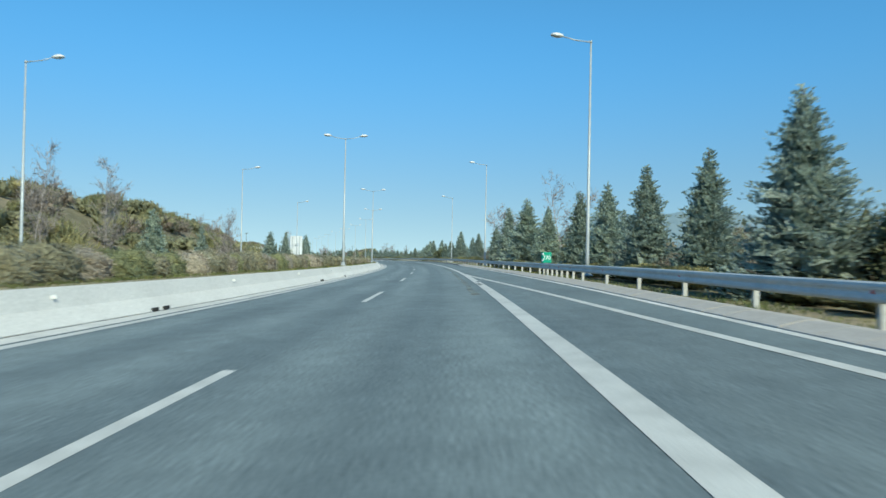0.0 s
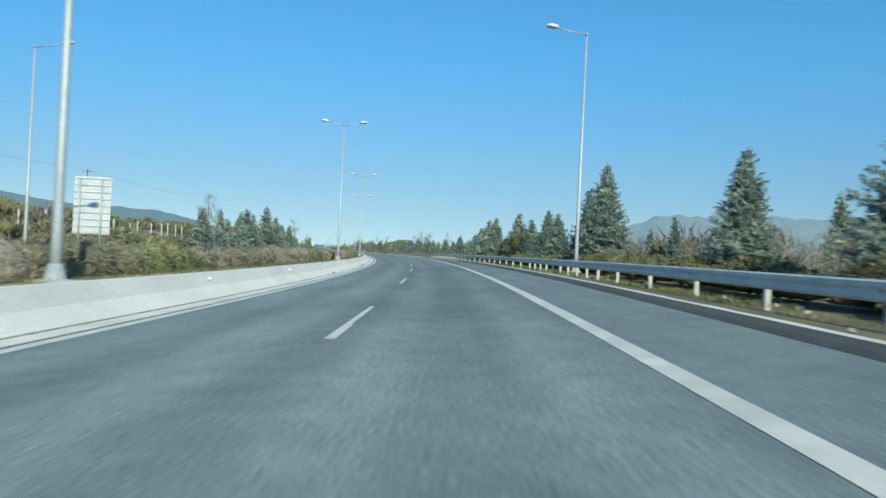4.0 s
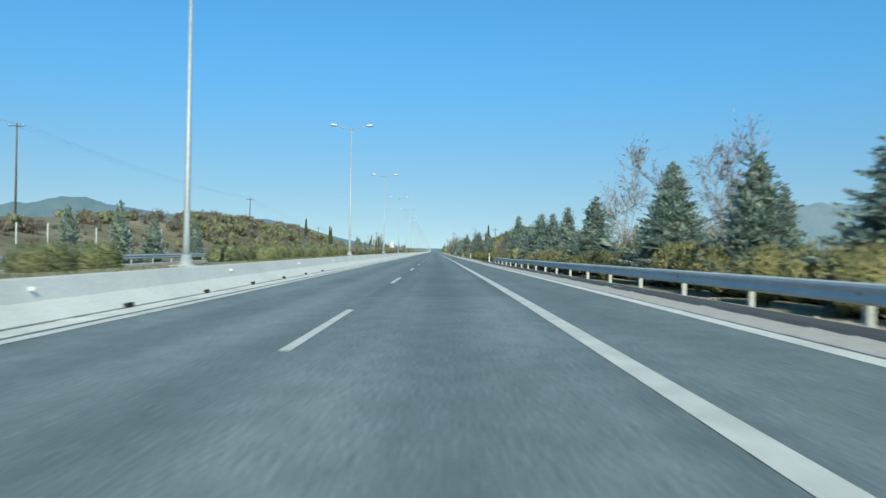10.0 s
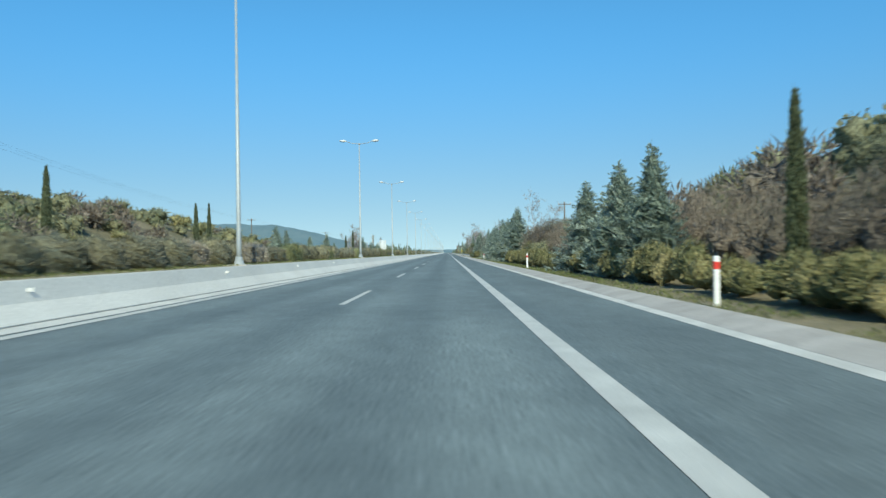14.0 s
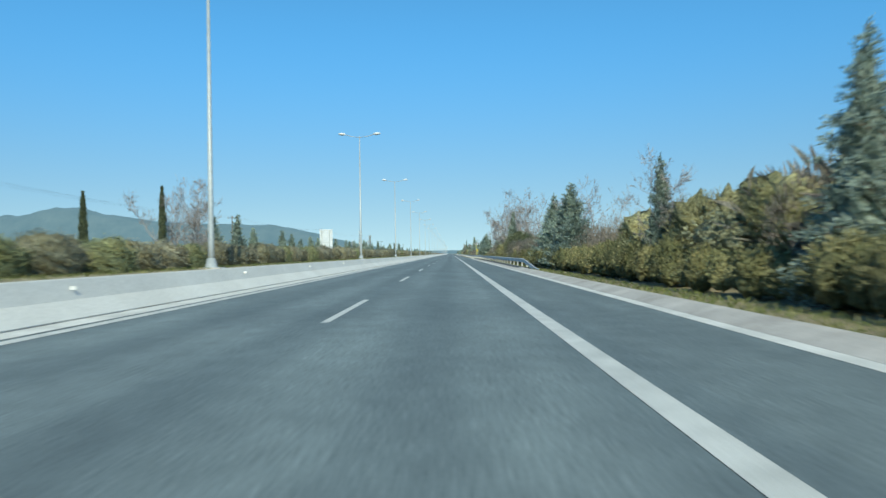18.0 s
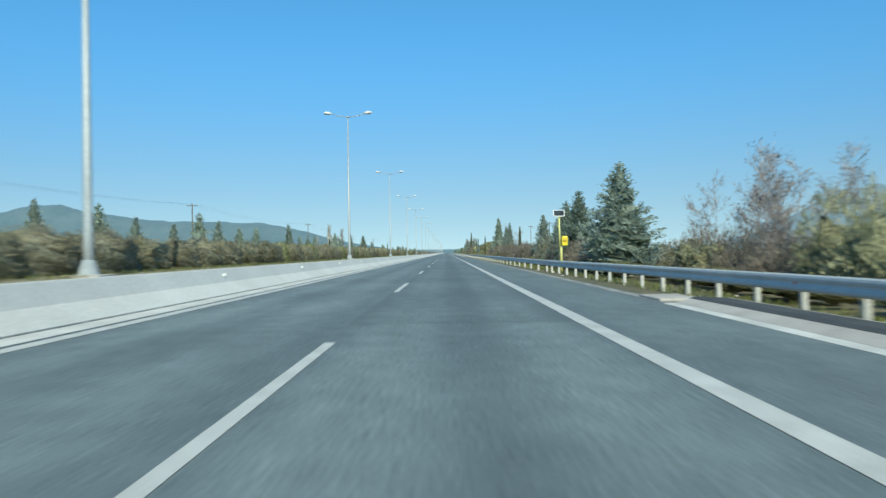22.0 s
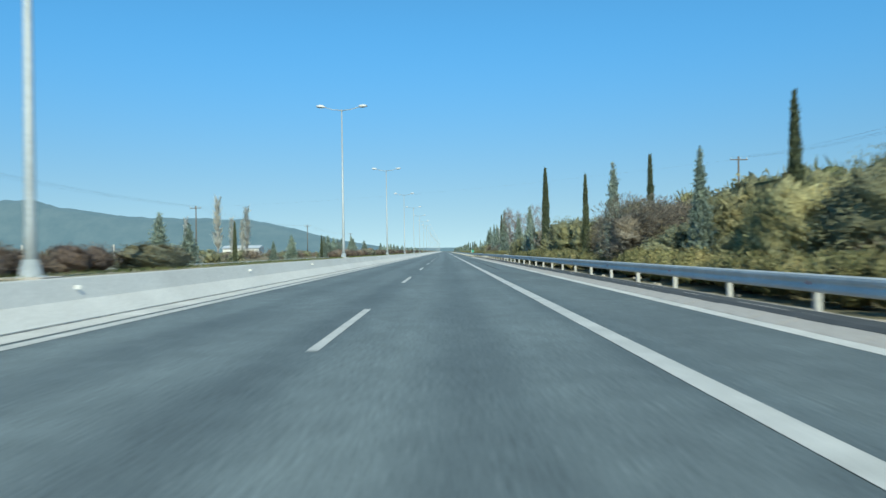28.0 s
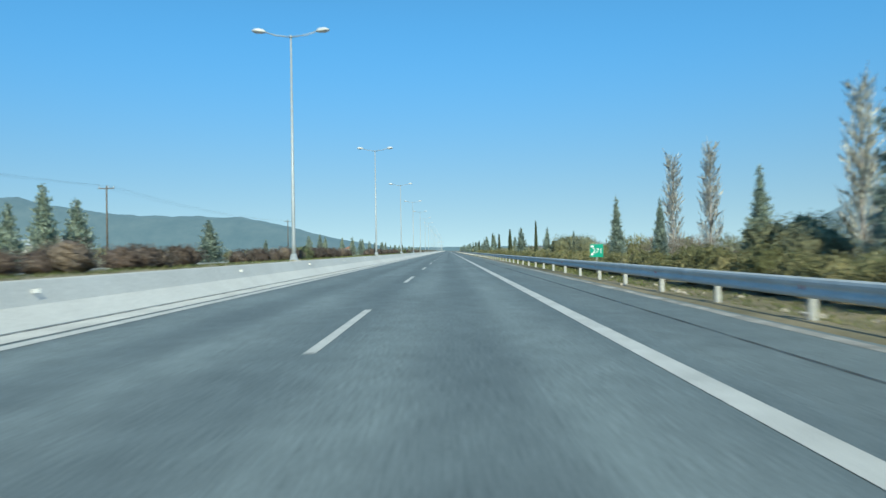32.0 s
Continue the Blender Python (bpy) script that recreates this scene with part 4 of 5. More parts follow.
def shrub(seed, kind, share=1.0):
    """Loose dome of unit width and height about 0.8."""
    r = np.random.default_rng(seed)
    n = int({"round": 1500, "broom": 1700, "dry": 1900}[kind] * share)
    big = share ** (-0.4 if share < 1 else -0.5)
    blobs = np.stack([r.uniform(-0.28, 0.28, 6), r.uniform(-0.28, 0.28, 6), r.uniform(0.18, 0.52, 6)], 1)
    b = blobs[r.integers(0, 6, n)]
    d = r.normal(size=(n, 3))
    d /= np.linalg.norm(d, axis=1, keepdims=True)
    bump = np.array([noise.noise(Vector(q) * 2.5 + Vector((seed, k, 0))) for q, k in zip(d, b[:, 0] * 9)])
    rad = (r.uniform(0.16, 0.265, n) * (1 + 0.3 * bump))[:, None]
    p = b + d * rad * (1, 1, 1.05)
    p[:, 2] = np.maximum(p[:, 2], 0.02)
    if kind == "broom":
        leaf = tufts(p * (0.95, 0.95, 0.85), d * 0.45 + (0, 0, 0.8) + r.normal(size=(n, 3)) * 0.25, 0.12 * big, 0.0065 * big, r, 1.0)
    elif kind == "dry":
        leaf = tufts(p, d * 0.8 + (0, 0, 0.5) + r.normal(size=(n, 3)) * 0.35, 0.11 * big, 0.007 * big, r, 1.0)
    else:
        leaf = tufts(p, d + r.normal(size=(n, 3)) * 0.5 + (0, 0, 0.2), 0.055 * big, 0.017 * big, r, 1.0)
    fill = 0.5 if kind == "dry" else 0.75
    fine = (5, 7) if share < 0.5 else (8, 12) if share < 3 else (12, 20)
    core = joined([mound(bb, np.array([0.22, 0.22, 0.23]) * fill, seed + k, *fine, 0.9) for k, bb in enumerate(blobs)])
    stems = joined([limb((0, 0, -0.05), bb, 0.018, 0.006, 4) for bb in blobs])
    return stems, joined([leaf, core])


def strip(seed, length, height, depth, n, leaf_len, leaf_wid, lumps, upright=0.2, gap=0.0, fill=1.0):
    """A stretch of hedge or scrub along local y, starting at 0."""
    r = np.random.default_rng(seed)
    cy = r.uniform(0, length, lumps)
    cx = r.uniform(-depth * 0.22, depth * 0.22, lumps)
    ch = height * r.uniform(0.5, 1.1, lumps)
    cr = r.uniform(0.38, 0.62, lumps) * max(depth, length / lumps * 1.35)
    keep = r.uniform(size=lumps) >= gap
    cy, cx, ch, cr = cy[keep], cx[keep], ch[keep], cr[keep]
    i = r.integers(0, len(cy), n)
    d = r.normal(size=(n, 3))
    d /= np.linalg.norm(d, axis=1, keepdims=True)
    d[:, 2] = np.abs(d[:, 2]) * 1.1 - 0.25
    q = r.uniform(0.78, 1.16, n)
    p = np.stack([cx[i] + d[:, 0] * cr[i] * 0.8 * q, cy[i] + d[:, 1] * cr[i] * q, ch[i] * 0.45 + d[:, 2] * ch[i] * 0.52 * q], 1)
    p[:, 2] = np.maximum(p[:, 2], 0.0)
    out = [tufts(p, d + (0, 0, upright) + r.normal(size=(n, 3)) * 0.45, leaf_len, leaf_wid, r, 1.0)]
    out += [mound((x, y, h * 0.42 * fill), (w * 0.6 * fill, w * 0.76 * fill, h * 0.43 * fill), seed + k, 8, 14, 0.5) for k, (x, y, h, w) in enumerate(zip(cx, cy, ch, cr))]
    return joined(out)


def hedge_bush(seed, n=1700):
    """One rounded bush of the median hedge, 2.4 m along local y, 1.4 m across and 0.8 m high, clipped years ago."""
    r = np.random.default_rng(seed)
    half, foot = np.array([0.7, 1.2, 0.5]), np.array([0, 1.2, 0.31])
    core = mound(foot, half * 0.87, seed, 10, 22, 0.45)
    v = core[0] - foot
    core = (np.sign(v) * half * (np.abs(v) / half) ** 0.82 + foot, core[1])
    pick = core[0][core[1]]
    area = np.linalg.norm(np.cross(pick[:, 1] - pick[:, 0], pick[:, 2] - pick[:, 0]), axis=1)
    i = r.choice(len(pick), n, p=area / area.sum())
    w = r.dirichlet((1, 1, 1), n)
    p = (pick[i] * w[:, :, None]).sum(1)
    d = (p - foot) / half
    p = p + d * half * r.uniform(-0.04, 0.14, n)[:, None]
    keep = p[:, 2] > -0.02
    skin = tufts(p[keep], (d + r.normal(size=(n, 3)) * 0.55 + (0, 0, 0.35))[keep], 0.09, 0.012, r, 1.0)
    return joined([skin, core])


RIGHT_CONIFERS_A = [(22.6, 4.9), (29.5, 4.4), (36.6, 4.7), (44.2, 4.7), (51.4, 4.9), (61.9, 4.5), (72.2, 5.9), (79.3, 4.1), (86.5, 6.1), (98.8, 4.7), (119.5, 4.3), (127.7, 3.9), (145.2, 5.5), (149.4, 4.6), (163.1, 4.1), (169.8, 3.7), (181.4, 2.9), (184.1, 2.3), (192.9, 4.8), (199.2, 4.8), (207.1, 4.1), (212.5, 3.4), (230.4, 3.1), (236.7, 2.8), (248.6, 3.4), (258.6, 3.1), (266.7, 3.6), (274.2, 3.6), (282.8, 3.6), (289.2, 3.7), (296.8, 4.3), (310.7, 4.1), (318.4, 4), (324.9, 3.9), (331.9, 4.3), (342.6, 3.6), (348.9, 4.9), (360.9, 3.6), (390.5, 3.9), (415.9, 5), (421.5, 4.9), (429.6, 4.8), (470.9, 5.9)]
RIGHT_CONIFERS_B = [(477.4, 5.5), (483.7, 5.2), (492, 5.5), (504.9, 4.9), (511.2, 5.1), (516.3, 5), (524.9, 4.4), (532.3, 5.4), (546.3, 4.6), (568.6, 5.6), (580.7, 4.3), (616.2, 6.4), (633, 4.2), (651.1, 3.3), (689.9, 5.4), (706.7, 4.5), (710.9, 3.5), (719.4, 4.2), (761.1, 4.6), (777.3, 6.6), (862.1, 4.4), (888.8, 4.4), (901.6, 5.4), (940.2, 5.5), (952.2, 5.1), (972.6, 6.8), (987.9, 5.4), (994.4, 5.5), (1006.8, 3.5), (1012.1, 5), (1028.4, 3.2), (1038.2, 3), (1046, 3.6), (1059.4, 2.2), (1073.9, 2.9), (1187.3, 3.7)]
LEFT_CONIFERS_A = [(69.6, 5.3), (83.7, 4.6), (124.2, 5.4), (142.9, 5.9), (186.2, 5.4), (194.7, 5.6), (207.2, 5.9), (218.9, 6), (227, 4.2), (234.3, 7.9), (251.5, 6.7), (258.9, 5.7), (265.7, 5.7), (289.9, 6.2), (317.1, 3.7), (324.8, 4.5), (331.3, 3.8), (342.2, 3.7), (402.7, 3.5), (493.8, 5.1), (500.6, 4.7), (519.6, 4.2), (537.1, 5), (548.1, 3.4), (593.3, 5.1), (601, 5.7), (608.6, 4.5), (623.6, 4.7), (629.7, 4.3), (636.4, 3.7), (645.5, 4.3), (651.9, 4.2), (672.2, 4.4), (689.1, 4.4), (694.9, 4.4), (702.7, 4.6), (708.3, 4), (716.1, 3.8), (723.1, 5.1), (736.5, 4.1), (743.8, 4.3), (763.6, 5.5), (771.5, 3.9), (778.3, 4), (785.3, 4.3)]
LEFT_CONIFERS_B = [(792.4, 3.4), (807.9, 5.3), (816, 4.4), (835, 5.6), (863.5, 6.1), (886.2, 4.8), (924.5, 4.5), (931.7, 3.9), (965.5, 2.7), (977.7, 3.9), (1007.6, 4.2), (1013.3, 4.5), (1020.5, 4.2), (1032.5, 4.2), (1051, 5.2), (1054.8, 4.6), (1081.1, 4.4), (1103.4, 2.7), (1133.8, 3.9), (1150, 3.9)]
CYPRESSES_A = [(373.7, 11, 4.1), (398.6, 10.3, 5.7), (405.5, 10.5, 4.8), (741.7, 10, 4), (750.9, 14, 5.7), (822.9, 10, 4.6), (884, 11, 5.3), (898.6, 11, 5.4), (913.8, 10.8, 6), (930.7, 10.4, 8.3), (978, 10, 6.4), (1081.6, 10, 3.8), (446.9, -29, 8.3), (476.3, -27, 7.2), (487.6, -29, 8), (513, -24.2, 4.1), (566.1, -21.5, 5.4), (579.5, -21.5, 6.9), (801.6, -21.5, 4), (946.7, -21.5, 4.6), (1005.2, -21.5, 4.4)]
BARE_TREES_A = [(65.6, 12, 7.2), (104.7, 12, 7.5), (260.4, 11.4, 4.5), (297.7, 12, 5.9), (312.1, 12, 6.1), (474, 13, 7.5), (513.8, 12, 6), (546.2, 10, 4.7), (567.7, 12, 5.6), (578.4, 12, 5.8), (605.5, 12.1, 7.3), (612.1, 11.2, 8.2), (625.8, 10.6, 8), (631.4, 10, 9.3), (644.3, 12, 6.4), (652.3, 10.7, 6.9), (676.1, 12, 4.1), (678, 12.4, 3.9), (680, 12.6, 4.2), (683.5, 12, 3.8), (673, 12.8, 3.5), (648, 12.5, 7.0), (640, 13, 6.8), (657, 12, 6.0), (636, 12.5, 7.2), (778, 12, 5.3), (936.6, 11, 4.8), (61.9, -27, 8.7), (68.7, -25, 8.3), (95.3, -22, 6.7), (209.4, -25.2, 7.5), (299.2, -21.5, 7.2), (580.5, -21.5, 7.2), (588.2, -21.5, 7.3), (595.9, -24, 8.2)]
RUSSET_TREES_A = [(956.2, 11, 5.3), (960.6, 11, 6.4)]
POPLARS_A = [(1023, 15, 7), (1032.5, 15, 6.9), (1046.9, 15, 6.8), (1053.4, 15, 7), (1090, -66, 19.2), (1100, -60, 16.5), (1112, -68, 13.5), (1074, -70, 12), (1106, -63, 12.5)]

# larger bushes close behind the rail: along, across, height, kind
BIG_BUSHES = [(536, 12.6, 3.6, "broom"), (540.5, 12.4, 4.1, "broom"), (544.5, 12.0, 4.2, "broom"), (549, 12.4, 4.0, "broom"), (553.5, 12.0, 3.8, "broom"), (558, 12.6, 3.4, "broom"), (340, 9.9, 2.3, "broom"), (343.8, 10.1, 2.6, "broom"), (353, 11.4, 2.9, "broom"), (357.5, 11.8, 3.1, "dry"), (17, 13.6, 3.2, "evergreen"), (21, 13.4, 3.4, "evergreen"), (25.5, 13.2, 3.0, "evergreen"), (173.5, 11.0, 3.5, "evergreen"), (176.5, 11.4, 3.4, "evergreen"), (180, 10.9, 2.8, "evergreen"), (184, 11.2, 2.3, "round"), (495.5, 10.9, 3.4, "evergreen"), (497.5, 12.4, 4.2, "evergreen"),
              (599, 10.6, 3.0, "dry"), (603, 11.0, 3.4, "evergreen"), (608, 10.6, 4.0, "evergreen"), (613, 11.2, 4.7, "evergreen"), (618, 10.6, 4.0, "broom"), (624, 10.6, 3.3, "dry"), (595, 10.8, 3.2, "dry")]
BIG_BUSHES_B = [(768, 10.2, 2.3, "dry"), (771, 10.6, 2.7, "dry"), (774, 10.0, 2.5, "dry"), (778, 10.4, 2.6, "dry"), (944, 10.6, 3.0, "round"), (948, 11.0, 3.3, "round"), (952, 11.6, 3.1, "round"),
                (1027, 10.2, 2.4, "round"), (1056, 10.4, 2.3, "round"), (1061, 10.6, 2.6, "round"), (1000, 10.2, 2.6, "dry"), (1006, 10.6, 3.0, "round"), (985, 10.4, 2.3, "dry"), (980, 10.6, 2.4, "dry")]
BANK_BUSHES = [(368, 13.5, 4.2, "dry"), (373, 14.5, 4.8, "round"), (377, 13.2, 4.4, "round"), (381, 14.6, 5.3, "dry"), (385, 13.2, 4.6, "round"), (389, 14.8, 5.4, "round"), (393, 13.4, 4.9, "dry"), (397, 14.6, 5.2, "round"), (402, 13.4, 4.6, "broom"), (408, 14.2, 4.8, "round"), (455, 12.6, 4.6, "dry"), (461, 13.2, 5.0, "round"), (466, 12.4, 4.4, "dry")]
RIGHT_CONIFERS_C = [(158.8, 3.6), (177.2, 4.6), (226.9, 3.5), (576.6, 5.5), (702.3, 4.9), (756.7, 5.0), (779.4, 4.4), (950.2, 4.3), (968, 3.2), (937.8, 4.0)]
LEFT_CONIFERS_C = [(199.1, 4.7), (212.2, 6.6), (728.9, 4.6), (1026.3, 4.1), (1047.3, 3.9)]

PINES = []
for k, (sp, ly, dr, rg) in enumerate([(0.25, 46, 0.45, 0.12), (0.22, 48, 0.6, 0.1), (0.28, 44, 0.3, 0.18), (0.24, 46, 0.5, 0.15), (0.28, 40, 0.02, 0.3), (0.32, 38, -0.05, 0.32)]):
    t, c = conifer(11 + k, sp, ly, dr, rg, 2.3 if k < 4 else 2.7)
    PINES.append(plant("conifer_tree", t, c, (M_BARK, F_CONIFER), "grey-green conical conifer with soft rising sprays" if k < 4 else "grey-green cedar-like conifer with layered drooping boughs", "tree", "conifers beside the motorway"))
FAR_PINES = []
for k, (sp, ly, dr, rg) in enumerate([(0.25, 36, 0.45, 0.12), (0.22, 38, 0.6, 0.1), (0.28, 34, 0.3, 0.18), (0.29, 32, 0.02, 0.3)]):
    t, c = conifer(21 + k, sp, ly, dr, rg, 0.7)
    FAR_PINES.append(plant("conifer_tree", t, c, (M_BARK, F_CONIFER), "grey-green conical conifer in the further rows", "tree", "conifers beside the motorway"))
SLIM = []
for k, sp in enumerate((0.055, 0.07, 0.062)):
    t, c = cypress(31 + k, sp)
    SLIM.append(plant("cypress_tree", t, c, (M_BARK, F_DARK), "slim dark green column of a cypress", "tree", "cypresses beside the motorway"))
BARE, RUSSET = [], []
for k, (stems, lean, reach) in enumerate(((3, 0.16, 0.2), (4, 0.2, 0.17), (2, 0.1, 0.24))):
    t, c, _ = bare(41 + k, stems, lean, reach)
    BARE.append(plant("bare_tree", t, c, (M_PALE_BARK, M_PALE_BARK), "leafless pale grey deciduous tree with fine twigs", "tree", "leafless trees"))
for k in range(2):
    t, c, lf = bare(51 + k, 3 + k, 0.2, 0.2, 1500)
    ob = plant("russet_tree", t, c, (M_PALE_BARK, M_PALE_BARK), "nearly leafless tree with a few russet leaves", "tree", "russet trees")
    part("withered_leaves", mesh_from("withered_leaves", lf[0], lf[1], F_RUSSET), ob, "russet withered leaves")
    RUSSET.append(ob)
t, c = poplar(61)
POPLAR = [plant("poplar_tree", t, c, (M_PALE_BARK, F_POPLAR), "tall bare poplar with steep pale twigs", "tree", "bare poplars")]
SHRUBS = {}
for kind, mat, label in (("round", F_OLIVE, "rounded olive-green shrub on the bank"), ("broom", F_BROOM, "yellow-green broom bush with upright stems"), ("dry", F_BROWN, "brown withered shrub of thin twigs")):
    SHRUBS[kind] = []
    for k in range(2):
        t, c = shrub(71 + k, kind, 1.6)
        SHRUBS[kind].append(plant(kind + "_shrub", t, c, (M_BARK, mat), label, "shrub", "shrubs on the verges"))
BIG = {}
for kind, mat, label in (("round", F_OLIVE, "large dense olive-green bush behind the guard rail"), ("broom", F_BROOM, "large yellow-green broom bush"), ("dry", F_BROWN, "large thicket of brown withered twigs"), ("evergreen", F_EVERGREEN, "large dark evergreen bush close behind the guard rail")):
    t, c = shrub(76, "round" if kind == "evergreen" else kind, 14.0 if kind == "evergreen" else 8.0)
    BIG[kind] = [plant("large_" + kind + "_bush", t, c, (M_BARK, mat), label, "bush", "large bushes beside the motorway")]
used = set()


def put(choices, s, lat, height, wide=1.0, sink=0.05):
    """Stand a copy of one of the plants on the ground; the models themselves are used first."""
    ob = choices[int(rng.integers(len(choices)))]
    m = stand(s + 0.35, lat, land(s, lat) - sink, float(rng.uniform(0, 360)))
    m = m @ Matrix.Diagonal((height * wide, height * wide, height, 1))
    if ob.name in used:
        k = ob.scale
        return copy_thing(ob, m @ Matrix.Diagonal((1 / k.x, 1 / k.y, 1 / k.z, 1)))
    used.add(ob.name)
    ob.matrix_basis = m
    return ob


FAR = {"round": [], "broom": [], "dry": []}
FAR_MODELS = {k: shrub(90 + i, k, 0.2)[1] for i, k in enumerate(("round", "broom", "dry"))}


def put_far(kind, s, lat, height, wide=1.2):
    """A bush well away from the road goes into one common mass of scrub."""
    v, f = FAR_MODELS[kind]
    a = float(rng.uniform(0, 6.28))
    c, w = math.cos(a), height * wide
    q = np.stack([(v[:, 0] * c - v[:, 1] * math.sin(a)) * w, (v[:, 0] * math.sin(a) + v[:, 1] * c) * w, v[:, 2] * height * 1.1], 1)
    FAR[kind].append((q + np.array(place(s, lat, land(s, lat) - 0.05)), f))


def bush(kind, s, lat, height, wide, near):
    if near:
        put(SHRUBS[kind], s, lat, height, wide)
    else:
        put_far(kind, s, lat, height, wide)


KINDS = {"r": "round", "b": "broom", "d": "dry"}
for s, top in RIGHT_CONIFERS_A + RIGHT_CONIFERS_B + RIGHT_CONIFERS_C:
    lat, wide = 10.0, float(rng.uniform(1.25, 1.75))
    if s < 60:
        s, lat, wide = s + 1.5, 10.6, 1.4
    elif 195 < s < 350:
        wide *= 1.25
    elif 750 < s < 785 or 528 < s < 550:
        wide *= 0.65
    elif 955 < s < 1000:
        wide *= 0.4
    elif s > 860 or 610 < s < 620:
        wide *= 0.5
    put(PINES[4:] if 466 < s < 540 or 615 < s < 640 or 955 < s < 1000 else PINES[:4], s, lat, top - land(s, lat) + 0.15, wide)
for s, top in LEFT_CONIFERS_A + LEFT_CONIFERS_B + LEFT_CONIFERS_C:
    lat = -21.5
    put(FAR_PINES, s, lat, top - land(s, lat) + 0.1, float(rng.uniform(1.1, 1.45)))
for s, lat, top in CYPRESSES_A:
    put(SLIM, s, lat, top - land(s, lat) + 0.1, (0.6 if s > 735 and lat > 0 else 0.8) * float(rng.uniform(0.9, 1.1)))
for s, lat, top in BARE_TREES_A:
    put(BARE, s, lat, top - land(s, lat) + 0.1, float(rng.uniform(0.85, 1.1)))
for s, lat, top in RUSSET_TREES_A:
    put(RUSSET, s, lat, top - land(s, lat) + 0.2, 1.1)
for s, lat, top in POPLARS_A:
    put(POPLAR, s, lat, top - land(s, lat), float(rng.uniform(0.95, 1.2)))
# the rows run on beyond the last lamps passed
for s in np.arange(1095, 1560, 13):
    put(FAR_PINES, s + rng.uniform(-4, 4), 10.3 + rng.uniform(-0.5, 2.5), float(rng.uniform(2.6, 4.6)), 1.1)
    put(FAR_PINES, s + 60 + rng.uniform(-4, 4), -21.5 + rng.uniform(-2, 0.5), float(rng.uniform(3, 5)), 1.1)
for s in (1125, 1150, 1171, 1240, 1300):
    put(SLIM, s, 11.0, float(rng.uniform(4, 5.5)))

put(PINES[:2], 1023.3, 11.0, 6.4, 0.8)
for s in np.arange(880, 948, 3.4):
    BANK_BUSHES.append((float(s), float(rng.uniform(11.0, 13.2)), float(rng.uniform(3.5, 4.3)), str(rng.choice(("broom", "broom", "broom", "round", "dry")))))
for s, lat, top, kind in BIG_BUSHES + BIG_BUSHES_B + BANK_BUSHES:
    put(BIG[kind], s, lat, (top - land(s, lat)) * 1.5, float(rng.uniform(0.8, 1.0)))

# second rows and scrub behind
for a, b, n, lat0, lat1, mix, h0, h1 in (
        (10, 100, 16, 12.5, 18, "pr", 2.4, 4.6), (100, 175, 14, 11.5, 16, "prd", 1.8, 3.4), (175, 250, 12, 11.6, 17, "prd", 1.4, 2.6), (200, 262, 9, 10.6, 12.5, "p", 2.2, 3.0), (250, 350, 34, 10.8, 16, "pprd", 1.8, 3.2), (10, 100, 14, 11, 15, "pr", 2.4, 3.8), (108, 172, 12, 10.6, 13, "pr", 1.8, 3.0), (480, 530, 12, 11, 14, "p", 3.0, 4.2),
        (355, 470, 70, 10.6, 19, "rrbd", 1.6, 3.4), (470, 545, 34, 10.8, 16, "prrd", 2.0, 4.0), (528, 566, 24, 10.4, 16, "bbr", 1.8, 2.9), (566, 660, 36, 10.6, 17, "rrdd", 2.0, 3.8),
        (660, 735, 14, 10.5, 17, "rd", 1.2, 2.2), (705, 772, 52, 9.6, 15, "ddr", 1.9, 3.0), (790, 870, 40, 9.6, 18, "rdrb", 1.2, 2.2), (868, 948, 74, 10.2, 19, "bbrr", 1.8, 3.0),
        (940, 1000, 34, 10.2, 17, "rrdb", 1.8, 3.2), (1000, 1160, 44, 9.8, 20, "rdbr", 1.0, 2.2), (1160, 1500, 30, 9.8, 18, "rdp", 1.4, 2.8)):
    for _ in range(n):
        s, lat = float(rng.uniform(a, b)), lat0 + (lat1 - lat0) * float(rng.uniform())
        lat += verge_lat(s) * 0.4
        h = float(rng.uniform(h0, h1))
        kind = mix[int(rng.integers(len(mix)))]
        if kind == "p":
            put(FAR_PINES, s, lat, h * 1.15, 1.1)
        else:
            bush(KINDS[kind], s, lat, h, float(rng.uniform(0.95, 1.35)), lat < 11.8 and s < 1010)
for a, b, n, lat0, lat1, mix, h0, h1 in (
        (205, 345, 95, -36, -58, "rrdrb", 1.6, 3.0), (15, 190, 420, -23, -56, "rrdbb", 1.6, 3.4), (170, 345, 80, -24, -52, "ddrd", 0.7, 1.5), (345, 376, 34, -23, -52, "ddrdb", 0.6, 1.4), (376, 440, 150, -22.5, -54, "rdbdr", 1.2, 2.6), (440, 600, 340, -22.5, -54, "rrrbd", 1.6, 3.2), (560, 860, 150, -22.5, -44, "rddr", 1.2, 2.6),
        (860, 1150, 150, -22, -46, "drrd", 1.0, 2.2), (1150, 1500, 30, -22, -45, "dr", 1.4, 3.0)):
    for _ in range(n):
        s, lat = float(rng.uniform(a, b)), lat0 + (lat1 - lat0) * float(rng.uniform())
        kind = mix[int(rng.integers(len(mix)))]
        bush(KINDS[kind], s, lat, float(rng.uniform(h0, h1)), float(rng.uniform(1.0, 1.5)), lat > -24 and s < 900)

